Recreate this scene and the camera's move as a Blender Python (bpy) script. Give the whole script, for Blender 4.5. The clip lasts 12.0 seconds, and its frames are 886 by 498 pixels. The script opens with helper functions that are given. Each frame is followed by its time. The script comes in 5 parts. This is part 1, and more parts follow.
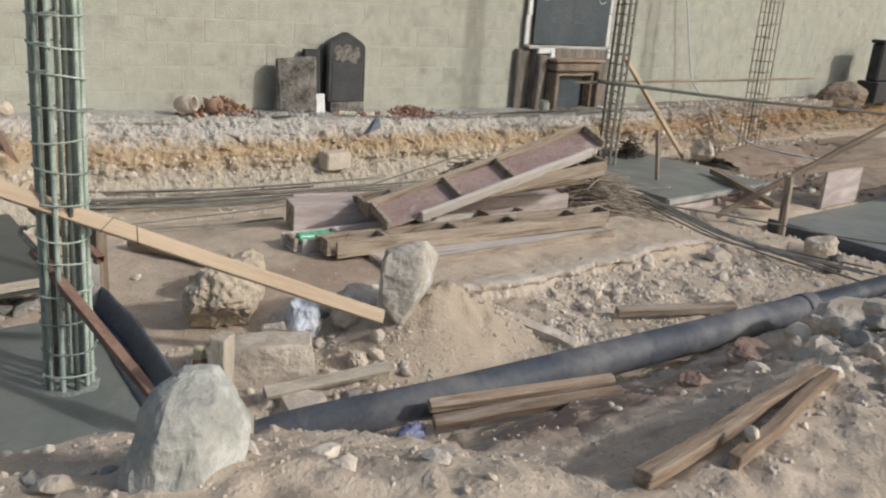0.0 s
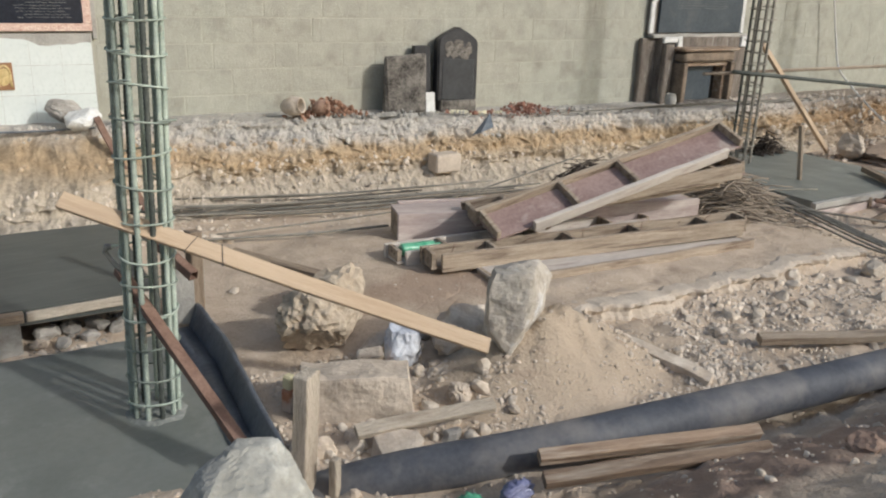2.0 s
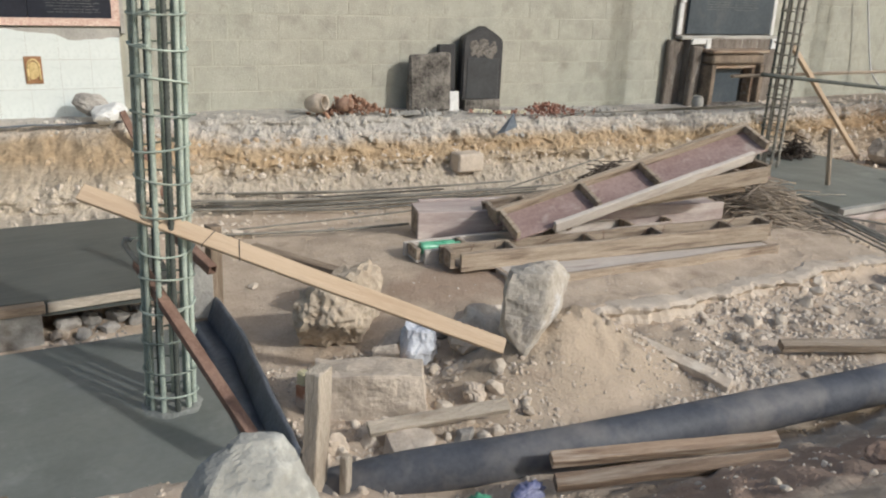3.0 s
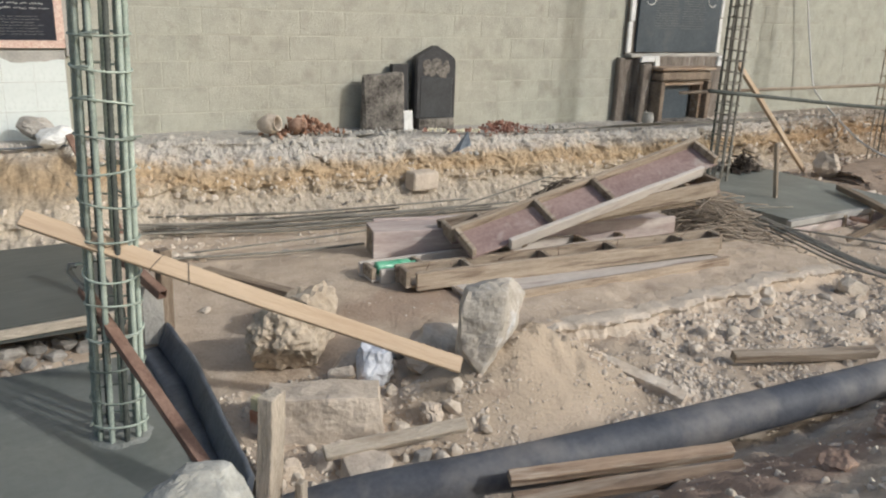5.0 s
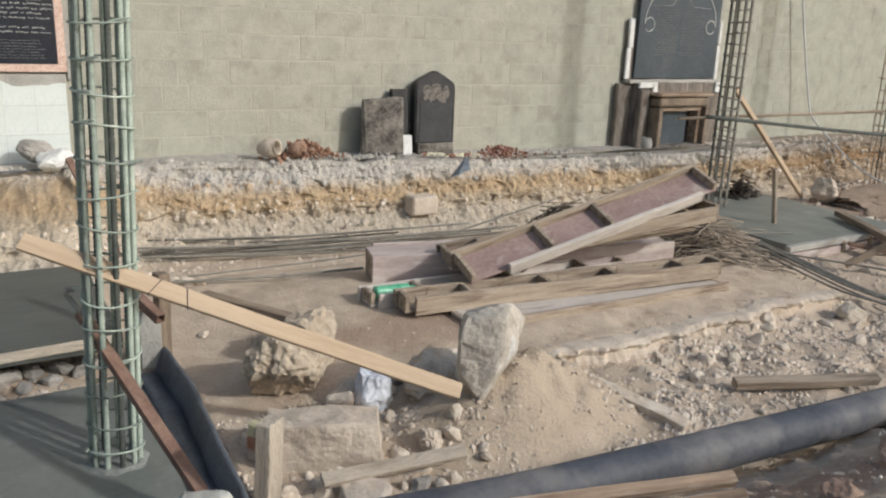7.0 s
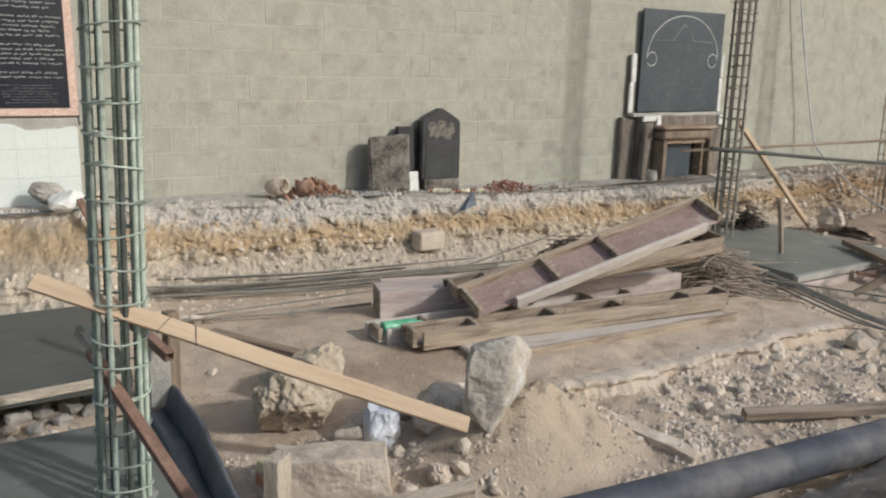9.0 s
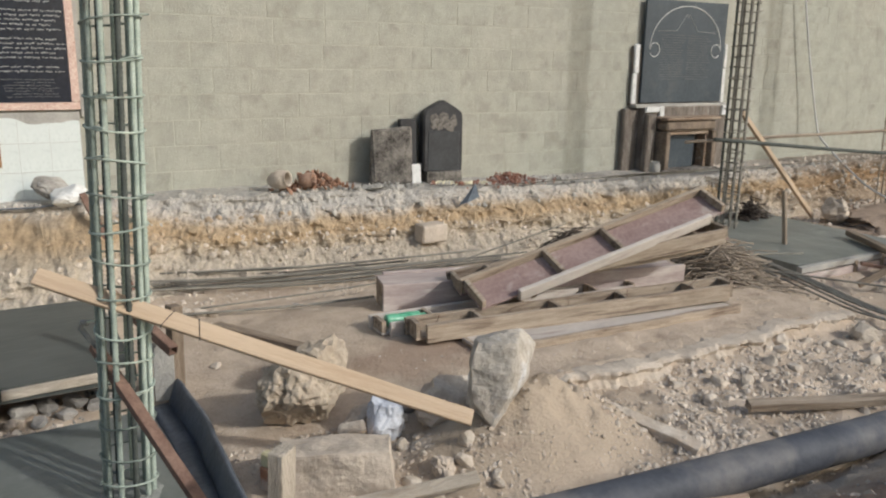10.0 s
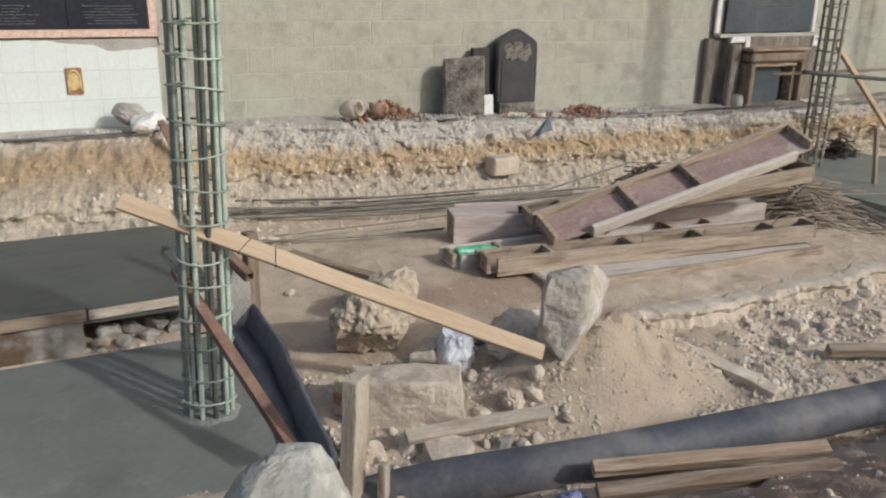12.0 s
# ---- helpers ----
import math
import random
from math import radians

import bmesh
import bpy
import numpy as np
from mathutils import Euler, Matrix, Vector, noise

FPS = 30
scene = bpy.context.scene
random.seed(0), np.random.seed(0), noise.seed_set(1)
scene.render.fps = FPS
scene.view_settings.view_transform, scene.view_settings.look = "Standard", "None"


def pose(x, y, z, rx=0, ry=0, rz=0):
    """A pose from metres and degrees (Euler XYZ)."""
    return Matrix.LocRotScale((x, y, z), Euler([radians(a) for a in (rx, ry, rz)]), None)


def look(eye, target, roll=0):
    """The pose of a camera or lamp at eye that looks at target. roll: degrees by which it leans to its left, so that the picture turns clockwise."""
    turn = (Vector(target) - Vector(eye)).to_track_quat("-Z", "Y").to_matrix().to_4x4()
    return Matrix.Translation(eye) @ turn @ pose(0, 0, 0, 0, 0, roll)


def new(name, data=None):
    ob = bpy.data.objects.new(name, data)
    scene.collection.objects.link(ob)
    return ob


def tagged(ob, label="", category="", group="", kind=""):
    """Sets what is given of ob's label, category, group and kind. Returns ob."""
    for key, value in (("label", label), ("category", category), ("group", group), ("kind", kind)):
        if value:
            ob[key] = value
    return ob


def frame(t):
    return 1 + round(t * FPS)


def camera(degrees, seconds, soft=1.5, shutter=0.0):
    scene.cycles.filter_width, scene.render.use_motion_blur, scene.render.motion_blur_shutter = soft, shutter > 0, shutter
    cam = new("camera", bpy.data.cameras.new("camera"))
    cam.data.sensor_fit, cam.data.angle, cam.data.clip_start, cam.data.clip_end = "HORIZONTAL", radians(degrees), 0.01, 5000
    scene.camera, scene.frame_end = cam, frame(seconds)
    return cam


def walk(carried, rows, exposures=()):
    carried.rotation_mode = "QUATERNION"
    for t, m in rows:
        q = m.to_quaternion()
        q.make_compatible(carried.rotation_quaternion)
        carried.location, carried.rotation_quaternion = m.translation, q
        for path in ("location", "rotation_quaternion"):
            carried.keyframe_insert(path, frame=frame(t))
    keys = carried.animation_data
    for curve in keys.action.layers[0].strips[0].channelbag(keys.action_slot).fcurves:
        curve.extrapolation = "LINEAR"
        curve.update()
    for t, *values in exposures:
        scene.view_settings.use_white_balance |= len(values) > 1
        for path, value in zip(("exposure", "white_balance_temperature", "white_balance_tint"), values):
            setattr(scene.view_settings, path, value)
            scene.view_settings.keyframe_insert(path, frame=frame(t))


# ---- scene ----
cam = camera(58.0, 12.0, soft=2.1, shutter=0.5)
PATH = [
    (0, (-0.000, -0.000, 1.700), (1.2086, 1.4723, 1.0909), 4.31),
    (0.5, (0.122, 0.076, 1.680), (1.2671, 1.5981, 1.0708), 3.82),
    (1, (0.257, 0.139, 1.693), (1.2625, 1.7508, 1.0664), 3.38),
    (1.5, (0.262, 0.252, 1.685), (1.2185, 1.8878, 1.0434), 2.72),
    (2, (0.265, 0.319, 1.686), (1.2310, 1.9484, 1.0458), 1.97),
    (2.5, (0.307, 0.303, 1.682), (1.2220, 1.9606, 1.0389), 2.57),
    (3, (0.299, 0.314, 1.679), (1.2113, 1.9738, 1.0356), 2.45),
    (3.5, (0.312, 0.312, 1.677), (1.2456, 1.9637, 1.0446), 1.88),
    (5.5, (0.324, 0.323, 1.674), (1.3397, 1.9412, 1.0837), 2.47),
    (6, (0.322, 0.330, 1.672), (1.3386, 1.9481, 1.0820), 2.52),
    (6.5, (0.321, 0.327, 1.678), (1.3387, 1.9501, 1.1046), 2.43),
    (7, (0.322, 0.330, 1.679), (1.3398, 1.9653, 1.1408), 2.45),
    (7.5, (0.322, 0.331, 1.680), (1.3399, 1.9732, 1.1625), 2.26),
    (9.5, (0.318, 0.291, 1.680), (1.3208, 1.9627, 1.2348), 1.19),
    (10, (0.321, 0.303, 1.682), (1.3210, 1.9703, 1.2103), 1.10),
    (10.5, (0.314, 0.324, 1.680), (1.2977, 1.9861, 1.1613), 1.08),
    (11, (0.313, 0.336, 1.678), (1.2461, 2.0084, 1.1021), 1.05),
    (11.5, (0.316, 0.341, 1.674), (1.1907, 2.0303, 1.0557), 0.97),
    (12, (0.310, 0.347, 1.672), (1.1450, 2.0493, 1.0359), 1.08),
]
walk(cam, [(t, look(eye, target, roll)) for t, eye, target, roll in PATH], [(t, stops, 6370, 10) for t, stops in ((0, -0.06), (2, -0.04), (3.5, -0.01), (6.5, -0.02), (9.5, -0.11), (12, -0.12))])

# ---- light: low hazy sun from behind and to the right ----
SUN_WAY = Vector((-0.535, 0.845, -0.59)).normalized()
world = bpy.data.worlds.new("world")
scene.world = world
world.use_nodes = True
wn = world.node_tree
sky = wn.nodes.new("ShaderNodeTexSky")
sky.sky_type, sky.sun_disc = "NISHITA", False
sky.sun_elevation = math.asin(-SUN_WAY.z)
sky.sun_rotation = math.atan2(-SUN_WAY.x, -SUN_WAY.y)
sky.dust_density, sky.air_density = 3.0, 1.0
wn.nodes["Background"].inputs["Strength"].default_value = 0.135
haze = wn.nodes.new("ShaderNodeMix")
haze.data_type, haze.blend_type = "RGBA", "MULTIPLY"
haze.inputs[0].default_value, haze.inputs[7].default_value = 1.0, (0.97, 0.985, 0.945, 1)
wn.links.new(sky.outputs[0], haze.inputs[6])
wn.links.new(haze.outputs[2], wn.nodes["Background"].inputs["Color"])
sun_data = bpy.data.lights.new("sun", "SUN")
sun_data.energy, sun_data.angle, sun_data.color = 2.35, radians(2.5), (1.0, 0.99, 0.96)
sun = new("sun", sun_data)
sun.matrix_world = look((0, 0, 8), Vector((0, 0, 8)) + SUN_WAY)


# ---- materials ----
def grainy(name, dark, light, scale=6.0, rough=0.85, bump=0.3, fine=60.0, stretch=(1, 1, 1), stain=None, stain_scale=1.5, stain_at=(0.55, 0.7), metal=0.0, vary=0.0, spec=0.3, world_space=False):
    """Two scales of noise between two colours, stains and relief."""
    m = bpy.data.materials.new(name)
    m.use_nodes = True
    nt = m.node_tree
    bsdf = nt.nodes["Principled BSDF"]
    tc = nt.nodes.new("ShaderNodeTexCoord")
    mp = nt.nodes.new("ShaderNodeMapping")
    mp.inputs["Scale"].default_value = stretch
    nt.links.new(tc.outputs["Object"], mp.inputs["Vector"])
    vec = mp.outputs[0]
    info = nt.nodes.new("ShaderNodeObjectInfo")
    if vary:
        shift = nt.nodes.new("ShaderNodeVectorMath")
        shift.operation = "MULTIPLY_ADD"
        shift.inputs[1].default_value = (1, 1, 1)
        wide = nt.nodes.new("ShaderNodeMath")
        wide.operation, wide.inputs[1].default_value = "MULTIPLY", 50.0
        nt.links.new(info.outputs["Random"], wide.inputs[0])
        nt.links.new(vec, shift.inputs[0])
        nt.links.new(wide.outputs[0], shift.inputs[2])
        vec = shift.outputs[0]

    def noise_at(s, detail=6.0, r=0.6):
        n = nt.nodes.new("ShaderNodeTexNoise")
        n.inputs["Scale"].default_value, n.inputs["Detail"].default_value, n.inputs["Roughness"].default_value = s, detail, r
        nt.links.new(vec, n.inputs["Vector"])
        return n

    big, small = noise_at(scale), noise_at(fine, 4.0)
    add = nt.nodes.new("ShaderNodeMath")
    add.operation, add.inputs[1].default_value = "MULTIPLY_ADD", 0.65
    half = nt.nodes.new("ShaderNodeMath")
    half.operation, half.inputs[1].default_value = "MULTIPLY", 0.35
    nt.links.new(small.outputs[0], half.inputs[0])
    nt.links.new(big.outputs[0], add.inputs[0])
    nt.links.new(half.outputs[0], add.inputs[2])
    ramp = nt.nodes.new("ShaderNodeValToRGB")
    ramp.color_ramp.elements[0].position, ramp.color_ramp.elements[1].position = 0.36, 0.64
    ramp.color_ramp.elements[0].color, ramp.color_ramp.elements[1].color = (*dark, 1), (*light, 1)
    nt.links.new(add.outputs[0], ramp.inputs[0])
    colour = ramp.outputs[0]
    if stain:
        sn = noise_at(stain_scale, 5.0, 0.65)
        sr = nt.nodes.new("ShaderNodeMapRange")
        sr.inputs[1].default_value, sr.inputs[2].default_value = stain_at
        nt.links.new(sn.outputs[0], sr.inputs[0])
        mix = nt.nodes.new("ShaderNodeMix")
        mix.data_type = "RGBA"
        nt.links.new(sr.outputs[0], mix.inputs[0])
        nt.links.new(colour, mix.inputs[6])
        mix.inputs[7].default_value = (*stain, 1)
        colour = mix.outputs[2]
    if vary:
        hsv = nt.nodes.new("ShaderNodeHueSaturation")
        mr = nt.nodes.new("ShaderNodeMapRange")
        mr.inputs[3].default_value, mr.inputs[4].default_value = 1 - vary, 1 + vary
        nt.links.new(info.outputs["Random"], mr.inputs[0])
        nt.links.new(mr.outputs[0], hsv.inputs["Value"])
        nt.links.new(colour, hsv.inputs["Color"])
        colour = hsv.outputs[0]
    nt.links.new(colour, bsdf.inputs["Base Color"])
    rr = nt.nodes.new("ShaderNodeMapRange")
    rr.inputs[3].default_value, rr.inputs[4].default_value = max(0.05, rough - 0.12), min(1, rough + 0.12)
    nt.links.new(small.outputs[0], rr.inputs[0])
    nt.links.new(rr.outputs[0], bsdf.inputs["Roughness"])
    bsdf.inputs["Metallic"].default_value = metal
    bsdf.inputs["Specular IOR Level"].default_value = spec
    if bump:
        b = nt.nodes.new("ShaderNodeBump")
        b.inputs["Strength"].default_value, b.inputs["Distance"].default_value = bump, 0.025
        nt.links.new(add.outputs[0], b.inputs["Height"])
        nt.links.new(b.outputs[0], bsdf.inputs["Normal"])
    return m


M_SAND = grainy("sandy_soil", (0.445, 0.353, 0.265), (0.585, 0.481, 0.375), 7.0, 0.95, 1.0, 60, stain=(0.38, 0.285, 0.215), stain_scale=1.3, stain_at=(0.53, 0.78))


def damp_shade_patch(m, centre, radii, colour):
    """Damp earth, browner soil and painted stack shade, as ragged-edged tints mixed into a soil."""
    nt = m.node_tree
    bsdf = nt.nodes["Principled BSDF"]
    link = bsdf.inputs["Base Color"].links[0]
    tc, mp = nt.nodes.new("ShaderNodeTexCoord"), nt.nodes.new("ShaderNodeMapping")
    mp.vector_type = "TEXTURE"
    mp.inputs["Location"].default_value, mp.inputs["Scale"].default_value = (*centre, 0.3), (*radii, 2.0)
    nt.links.new(tc.outputs["Object"], mp.inputs["Vector"])
    ragged = nt.nodes.new("ShaderNodeTexNoise")
    ragged.inputs["Scale"].default_value, ragged.inputs["Detail"].default_value = 5.0, 6.0
    nt.links.new(tc.outputs["Object"], ragged.inputs["Vector"])
    ball = nt.nodes.new("ShaderNodeTexGradient")
    ball.gradient_type = "SPHERICAL"
    nt.links.new(mp.outputs[0], ball.inputs["Vector"])
    both = nt.nodes.new("ShaderNodeMath")
    nt.links.new(ball.outputs["Fac"], both.inputs[0])
    nt.links.new(ragged.outputs[0], both.inputs[1])
    edge = nt.nodes.new("ShaderNodeMapRange")
    edge.inputs[1].default_value, edge.inputs[2].default_value, edge.inputs[4].default_value = 0.62, 1.0, 0.85
    nt.links.new(both.outputs[0], edge.inputs[0])
    mix = nt.nodes.new("ShaderNodeMix")
    mix.data_type = "RGBA"
    mix.inputs[7].default_value = (*colour, 1)
    nt.links.new(edge.outputs[0], mix.inputs[0])
    nt.links.new(link.from_socket, mix.inputs[6])
    nt.links.new(mix.outputs[2], bsdf.inputs["Base Color"])


damp_shade_patch(M_SAND, (2.30, 1.62), (1.25, 0.30), (0.30, 0.205, 0.155))
damp_shade_patch(M_SAND, (2.42, 2.82), (0.9, 0.62), (0.445, 0.36, 0.268))
# brown damp soil by the form stack, partly the stack's shadow painted in
damp_shade_patch(M_SAND, (2.30, 3.82), (0.60, 0.38), (0.36, 0.265, 0.197))
damp_shade_patch(M_SAND, (9.6, 4.6), (3.4, 1.5), (0.25, 0.185, 0.14))
M_MORTAR = grainy("block_mortar", (0.335, 0.333, 0.278), (0.43, 0.425, 0.355), 2.0, 0.95, 0.5, 70)
M_BLOCK = grainy("cement_block", (0.326, 0.327, 0.276), (0.414, 0.414, 0.352), 6.0, 0.93, 0.7, 75, stain=(0.275, 0.268, 0.22), stain_scale=4.0, stain_at=(0.54, 0.76), vary=0.022)


def wall_tone(m):
    """Faint pinkish and sooty weathering that runs on from block to block."""
    nt = m.node_tree
    bsdf = nt.nodes["Principled BSDF"]
    link = bsdf.inputs["Base Color"].links[0].from_socket
    where = nt.nodes.new("ShaderNodeNewGeometry")
    for size, low, high, tint in ((0.45, 0.40, 0.62, (1.03, 1.00, 0.995)), (2.6, 0.60, 0.74, (0.83, 0.82, 0.81))):
        cloud = nt.nodes.new("ShaderNodeTexNoise")
        cloud.inputs["Scale"].default_value, cloud.inputs["Detail"].default_value = size, 5.0
        nt.links.new(where.outputs["Position"], cloud.inputs["Vector"])
        much = nt.nodes.new("ShaderNodeMapRange")
        much.inputs[1].default_value, much.inputs[2].default_value = low, high
        nt.links.new(cloud.outputs[0], much.inputs[0])
        mix = nt.nodes.new("ShaderNodeMix")
        mix.data_type, mix.blend_type = "RGBA", "MULTIPLY"
        mix.inputs[7].default_value = (*tint, 1)
        nt.links.new(much.outputs[0], mix.inputs[0])
        nt.links.new(link, mix.inputs[6])
        link = mix.outputs[2]
    nt.links.new(link, bsdf.inputs["Base Color"])


wall_tone(M_MORTAR)
wall_tone(M_BLOCK)
M_WET = grainy("fresh_concrete", (0.137, 0.148, 0.134), (0.205, 0.216, 0.197), 1.8, 0.42, 0.12, 30, stain=(0.30, 0.31, 0.285), stain_scale=3.0, stain_at=(0.56, 0.80), spec=0.5)
M_WETTER = grainy("soaked_concrete", (0.062, 0.067, 0.060), (0.10, 0.107, 0.096), 1.8, 0.52, 0.1, 30, spec=0.5)
M_CONC = grainy("grey_concrete", (0.30, 0.29, 0.265), (0.46, 0.44, 0.40), 4.0, 0.9, 0.6, 60)
M_ROCK = grainy("limestone", (0.50, 0.425, 0.335), (0.70, 0.62, 0.52), 9.0, 0.93, 0.9, 60, stain=(0.47, 0.385, 0.30), stain_scale=3.0, stain_at=(0.48, 0.62), vary=0.13)
M_STONE = grainy("rubble_stone", (0.50, 0.43, 0.345), (0.68, 0.605, 0.51), 1.2, 0.93, 0.02, 5, stain=(0.48, 0.40, 0.315), stain_scale=0.8, stain_at=(0.48, 0.62), vary=0.13)
M_CRUMB = grainy("sandy_crumbs", (0.46, 0.38, 0.30), (0.60, 0.515, 0.42), 7.0, 0.95, 0.12, 40)
M_GREY = grainy("pale_granite", (0.255, 0.252, 0.227), (0.42, 0.414, 0.376), 6.0, 0.85, 0.8, 45, stain=(0.54, 0.54, 0.50), stain_scale=6.0, stain_at=(0.54, 0.66))
M_BLUEROCK = grainy("bluish_white_stone", (0.46, 0.48, 0.53), (0.74, 0.76, 0.80), 5.0, 0.8, 0.4, 50)
M_MOUNDROCK = grainy("dusty_beige_boulder", (0.37, 0.33, 0.275), (0.54, 0.49, 0.425), 6.0, 0.9, 0.9, 45, stain=(0.60, 0.60, 0.60), stain_scale=5.0, stain_at=(0.54, 0.64))
M_STELE = grainy("dark_weathered_cement", (0.10, 0.083, 0.07), (0.26, 0.225, 0.19), 5.0, 0.9, 0.6, 50, stretch=(3, 3, 0.7), stain=(0.40, 0.375, 0.345), stain_scale=3.0, stain_at=(0.58, 0.72))
M_DARKPOLE = grainy("dark_green_pole", (0.045, 0.052, 0.046), (0.10, 0.11, 0.098), 8.0, 0.7, 0.2, 60)
M_NICHE = grainy("brown_weathered_stone", (0.13, 0.10, 0.075), (0.28, 0.22, 0.165), 6.0, 0.85, 0.5, 50)
M_DIRT = grainy("dark_brown_dirt", (0.22, 0.16, 0.12), (0.38, 0.295, 0.225), 5.0, 0.95, 0.9, 40)
M_CORAL = grainy("porous_rock", (0.37, 0.30, 0.225), (0.56, 0.475, 0.37), 9.0, 0.95, 0.7, 40)
M_REBAR = grainy("green_coated_rebar", (0.22, 0.265, 0.225), (0.42, 0.475, 0.41), 12.0, 0.6, 0.3, 150, stain=(0.16, 0.12, 0.09), stain_scale=7.0, stain_at=(0.6, 0.75), vary=0.3)
M_IRON = grainy("dull_rebar", (0.15, 0.14, 0.118), (0.29, 0.27, 0.23), 10.0, 0.75, 0.3, 120, vary=0.2)
M_RUST = grainy("rusty_steel", (0.15, 0.085, 0.062), (0.28, 0.18, 0.135), 10.0, 0.75, 0.4, 90, stain=(0.08, 0.05, 0.04), stain_scale=5.0)
M_PIPE = grainy("grey_pvc", (0.058, 0.063, 0.077), (0.102, 0.109, 0.126), 5.0, 0.64, 0.25, 40, stain=(0.27, 0.25, 0.23), stain_scale=2.2, stain_at=(0.47, 0.76), spec=0.4)
M_CREAMCAP = grainy("yellowish_mortar", (0.50, 0.45, 0.27), (0.62, 0.57, 0.38), 9.0, 0.9, 0.4, 60)
M_REDSOIL = grainy("reddish_damp_soil", (0.24, 0.155, 0.115), (0.38, 0.275, 0.21), 7.0, 0.95, 0.8, 50)
M_PIPEDARK = grainy("blackish_pvc", (0.030, 0.033, 0.042), (0.065, 0.070, 0.084), 5.0, 0.55, 0.2, 40, stain=(0.22, 0.205, 0.185), stain_scale=3.0, stain_at=(0.56, 0.78), spec=0.4)
M_PLYPINK = grainy("pinkish_worn_plywood", (0.36, 0.285, 0.265), (0.52, 0.44, 0.405), 4.0, 0.7, 0.3, 40, stretch=(0.6, 3, 3), stain=(0.62, 0.57, 0.52), stain_scale=3.0, stain_at=(0.52, 0.68))
M_BURNT = grainy("dark_brown_wire", (0.045, 0.035, 0.03), (0.13, 0.105, 0.085), 10.0, 0.8, 0.0, 60)
M_DAMPSTONE = grainy("damp_grey_stone", (0.20, 0.185, 0.165), (0.38, 0.355, 0.32), 8.0, 0.8, 0.6, 50, vary=0.2)
M_PINE = grainy("fresh_pine", (0.44, 0.325, 0.22), (0.55, 0.43, 0.31), 3.0, 0.8, 0.35, 30, stretch=(0.5, 6, 6), stain=(0.42, 0.315, 0.225), stain_scale=2.0, stain_at=(0.5, 0.7), vary=0.08)
M_PLANK = grainy("weathered_plank", (0.265, 0.21, 0.155), (0.47, 0.39, 0.305), 4.0, 0.85, 0.6, 30, stretch=(0.7, 8, 8), stain=(0.15, 0.105, 0.075), stain_scale=3.2, stain_at=(0.51, 0.68), vary=0.2)
M_ROUGHWOOD = grainy("rough_brown_timber", (0.20, 0.135, 0.095), (0.42, 0.31, 0.22), 4.0, 0.9, 0.8, 30, stretch=(0.7, 8, 8), stain=(0.48, 0.40, 0.315), stain_scale=3.0, stain_at=(0.5, 0.66), vary=0.2)
M_POST = grainy("cement_stained_wood", (0.36, 0.31, 0.245), (0.56, 0.49, 0.40), 6.0, 0.95, 1.0, 40, stretch=(0.8, 3, 3), stain=(0.24, 0.19, 0.14), stain_scale=3.0, stain_at=(0.52, 0.7), vary=0.1)
M_OLDWOOD = grainy("grey_brown_timber", (0.17, 0.125, 0.09), (0.34, 0.27, 0.20), 4.0, 0.9, 0.6, 30, stretch=(0.7, 8, 8), vary=0.15)
M_PLY = grainy("red_film_plywood", (0.215, 0.143, 0.13), (0.335, 0.245, 0.22), 5.0, 0.65, 0.2, 40, stain=(0.46, 0.40, 0.35), stain_scale=4.0, stain_at=(0.56, 0.72), vary=0.1)
M_PLYGREY = grainy("grey_worn_plywood", (0.44, 0.395, 0.355), (0.62, 0.565, 0.505), 4.0, 0.75, 0.3, 40, stretch=(0.6, 3, 3), stain=(0.32, 0.24, 0.21), stain_scale=3.0)
M_BLACK = grainy("black_stone", (0.018, 0.018, 0.02), (0.05, 0.05, 0.053), 6.0, 0.5, 0.15, 60, stain=(0.16, 0.155, 0.15), stain_scale=6.0, stain_at=(0.64, 0.76))
M_STAINED = grainy("cement_splashed_panel", (0.27, 0.26, 0.24), (0.42, 0.405, 0.375), 4.0, 0.85, 0.4, 60, stretch=(1, 1, 0.5), stain=(0.11, 0.075, 0.05), stain_scale=3.0, stain_at=(0.42, 0.60))
M_CHARCOAL = grainy("charcoal_stone", (0.028, 0.030, 0.033), (0.055, 0.058, 0.062), 5.0, 0.45, 0.08, 50, stain=(0.11, 0.11, 0.11), stain_scale=4.0, stain_at=(0.66, 0.80))
M_SLATE = grainy("polished_slate", (0.042, 0.055, 0.068), (0.075, 0.092, 0.108), 2.5, 0.38, 0.03, 40, stain=(0.12, 0.12, 0.12), stain_scale=2.0, stain_at=(0.58, 0.85))
M_MOTTLE = grainy("lichen_stone", (0.028, 0.025, 0.022), (0.27, 0.245, 0.215), 9.0, 0.9, 0.7, 60)
M_TILE = grainy("white_glazed_tile", (0.60, 0.645, 0.625), (0.68, 0.72, 0.70), 2.0, 0.3, 0.02, 30, spec=0.5)
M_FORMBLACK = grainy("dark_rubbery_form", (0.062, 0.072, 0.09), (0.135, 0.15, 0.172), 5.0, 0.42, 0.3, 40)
M_TWIG = grainy("dry_tie_wire", (0.21, 0.17, 0.13), (0.42, 0.355, 0.285), 10.0, 0.85, 0.0, 60)


# ---- building tools ----
def smooth(a, b, x):
    t = min(1.0, max(0.0, (x - a) / (b - a)))
    return t * t * (3 - 2 * t)


def lerp_line(pts, x):
    if x <= pts[0][0]:
        return pts[0][1]
    for (x0, y0), (x1, y1) in zip(pts, pts[1:]):
        if x <= x1:
            return y0 + (y1 - y0) * (x - x0) / (x1 - x0)
    return pts[-1][1]


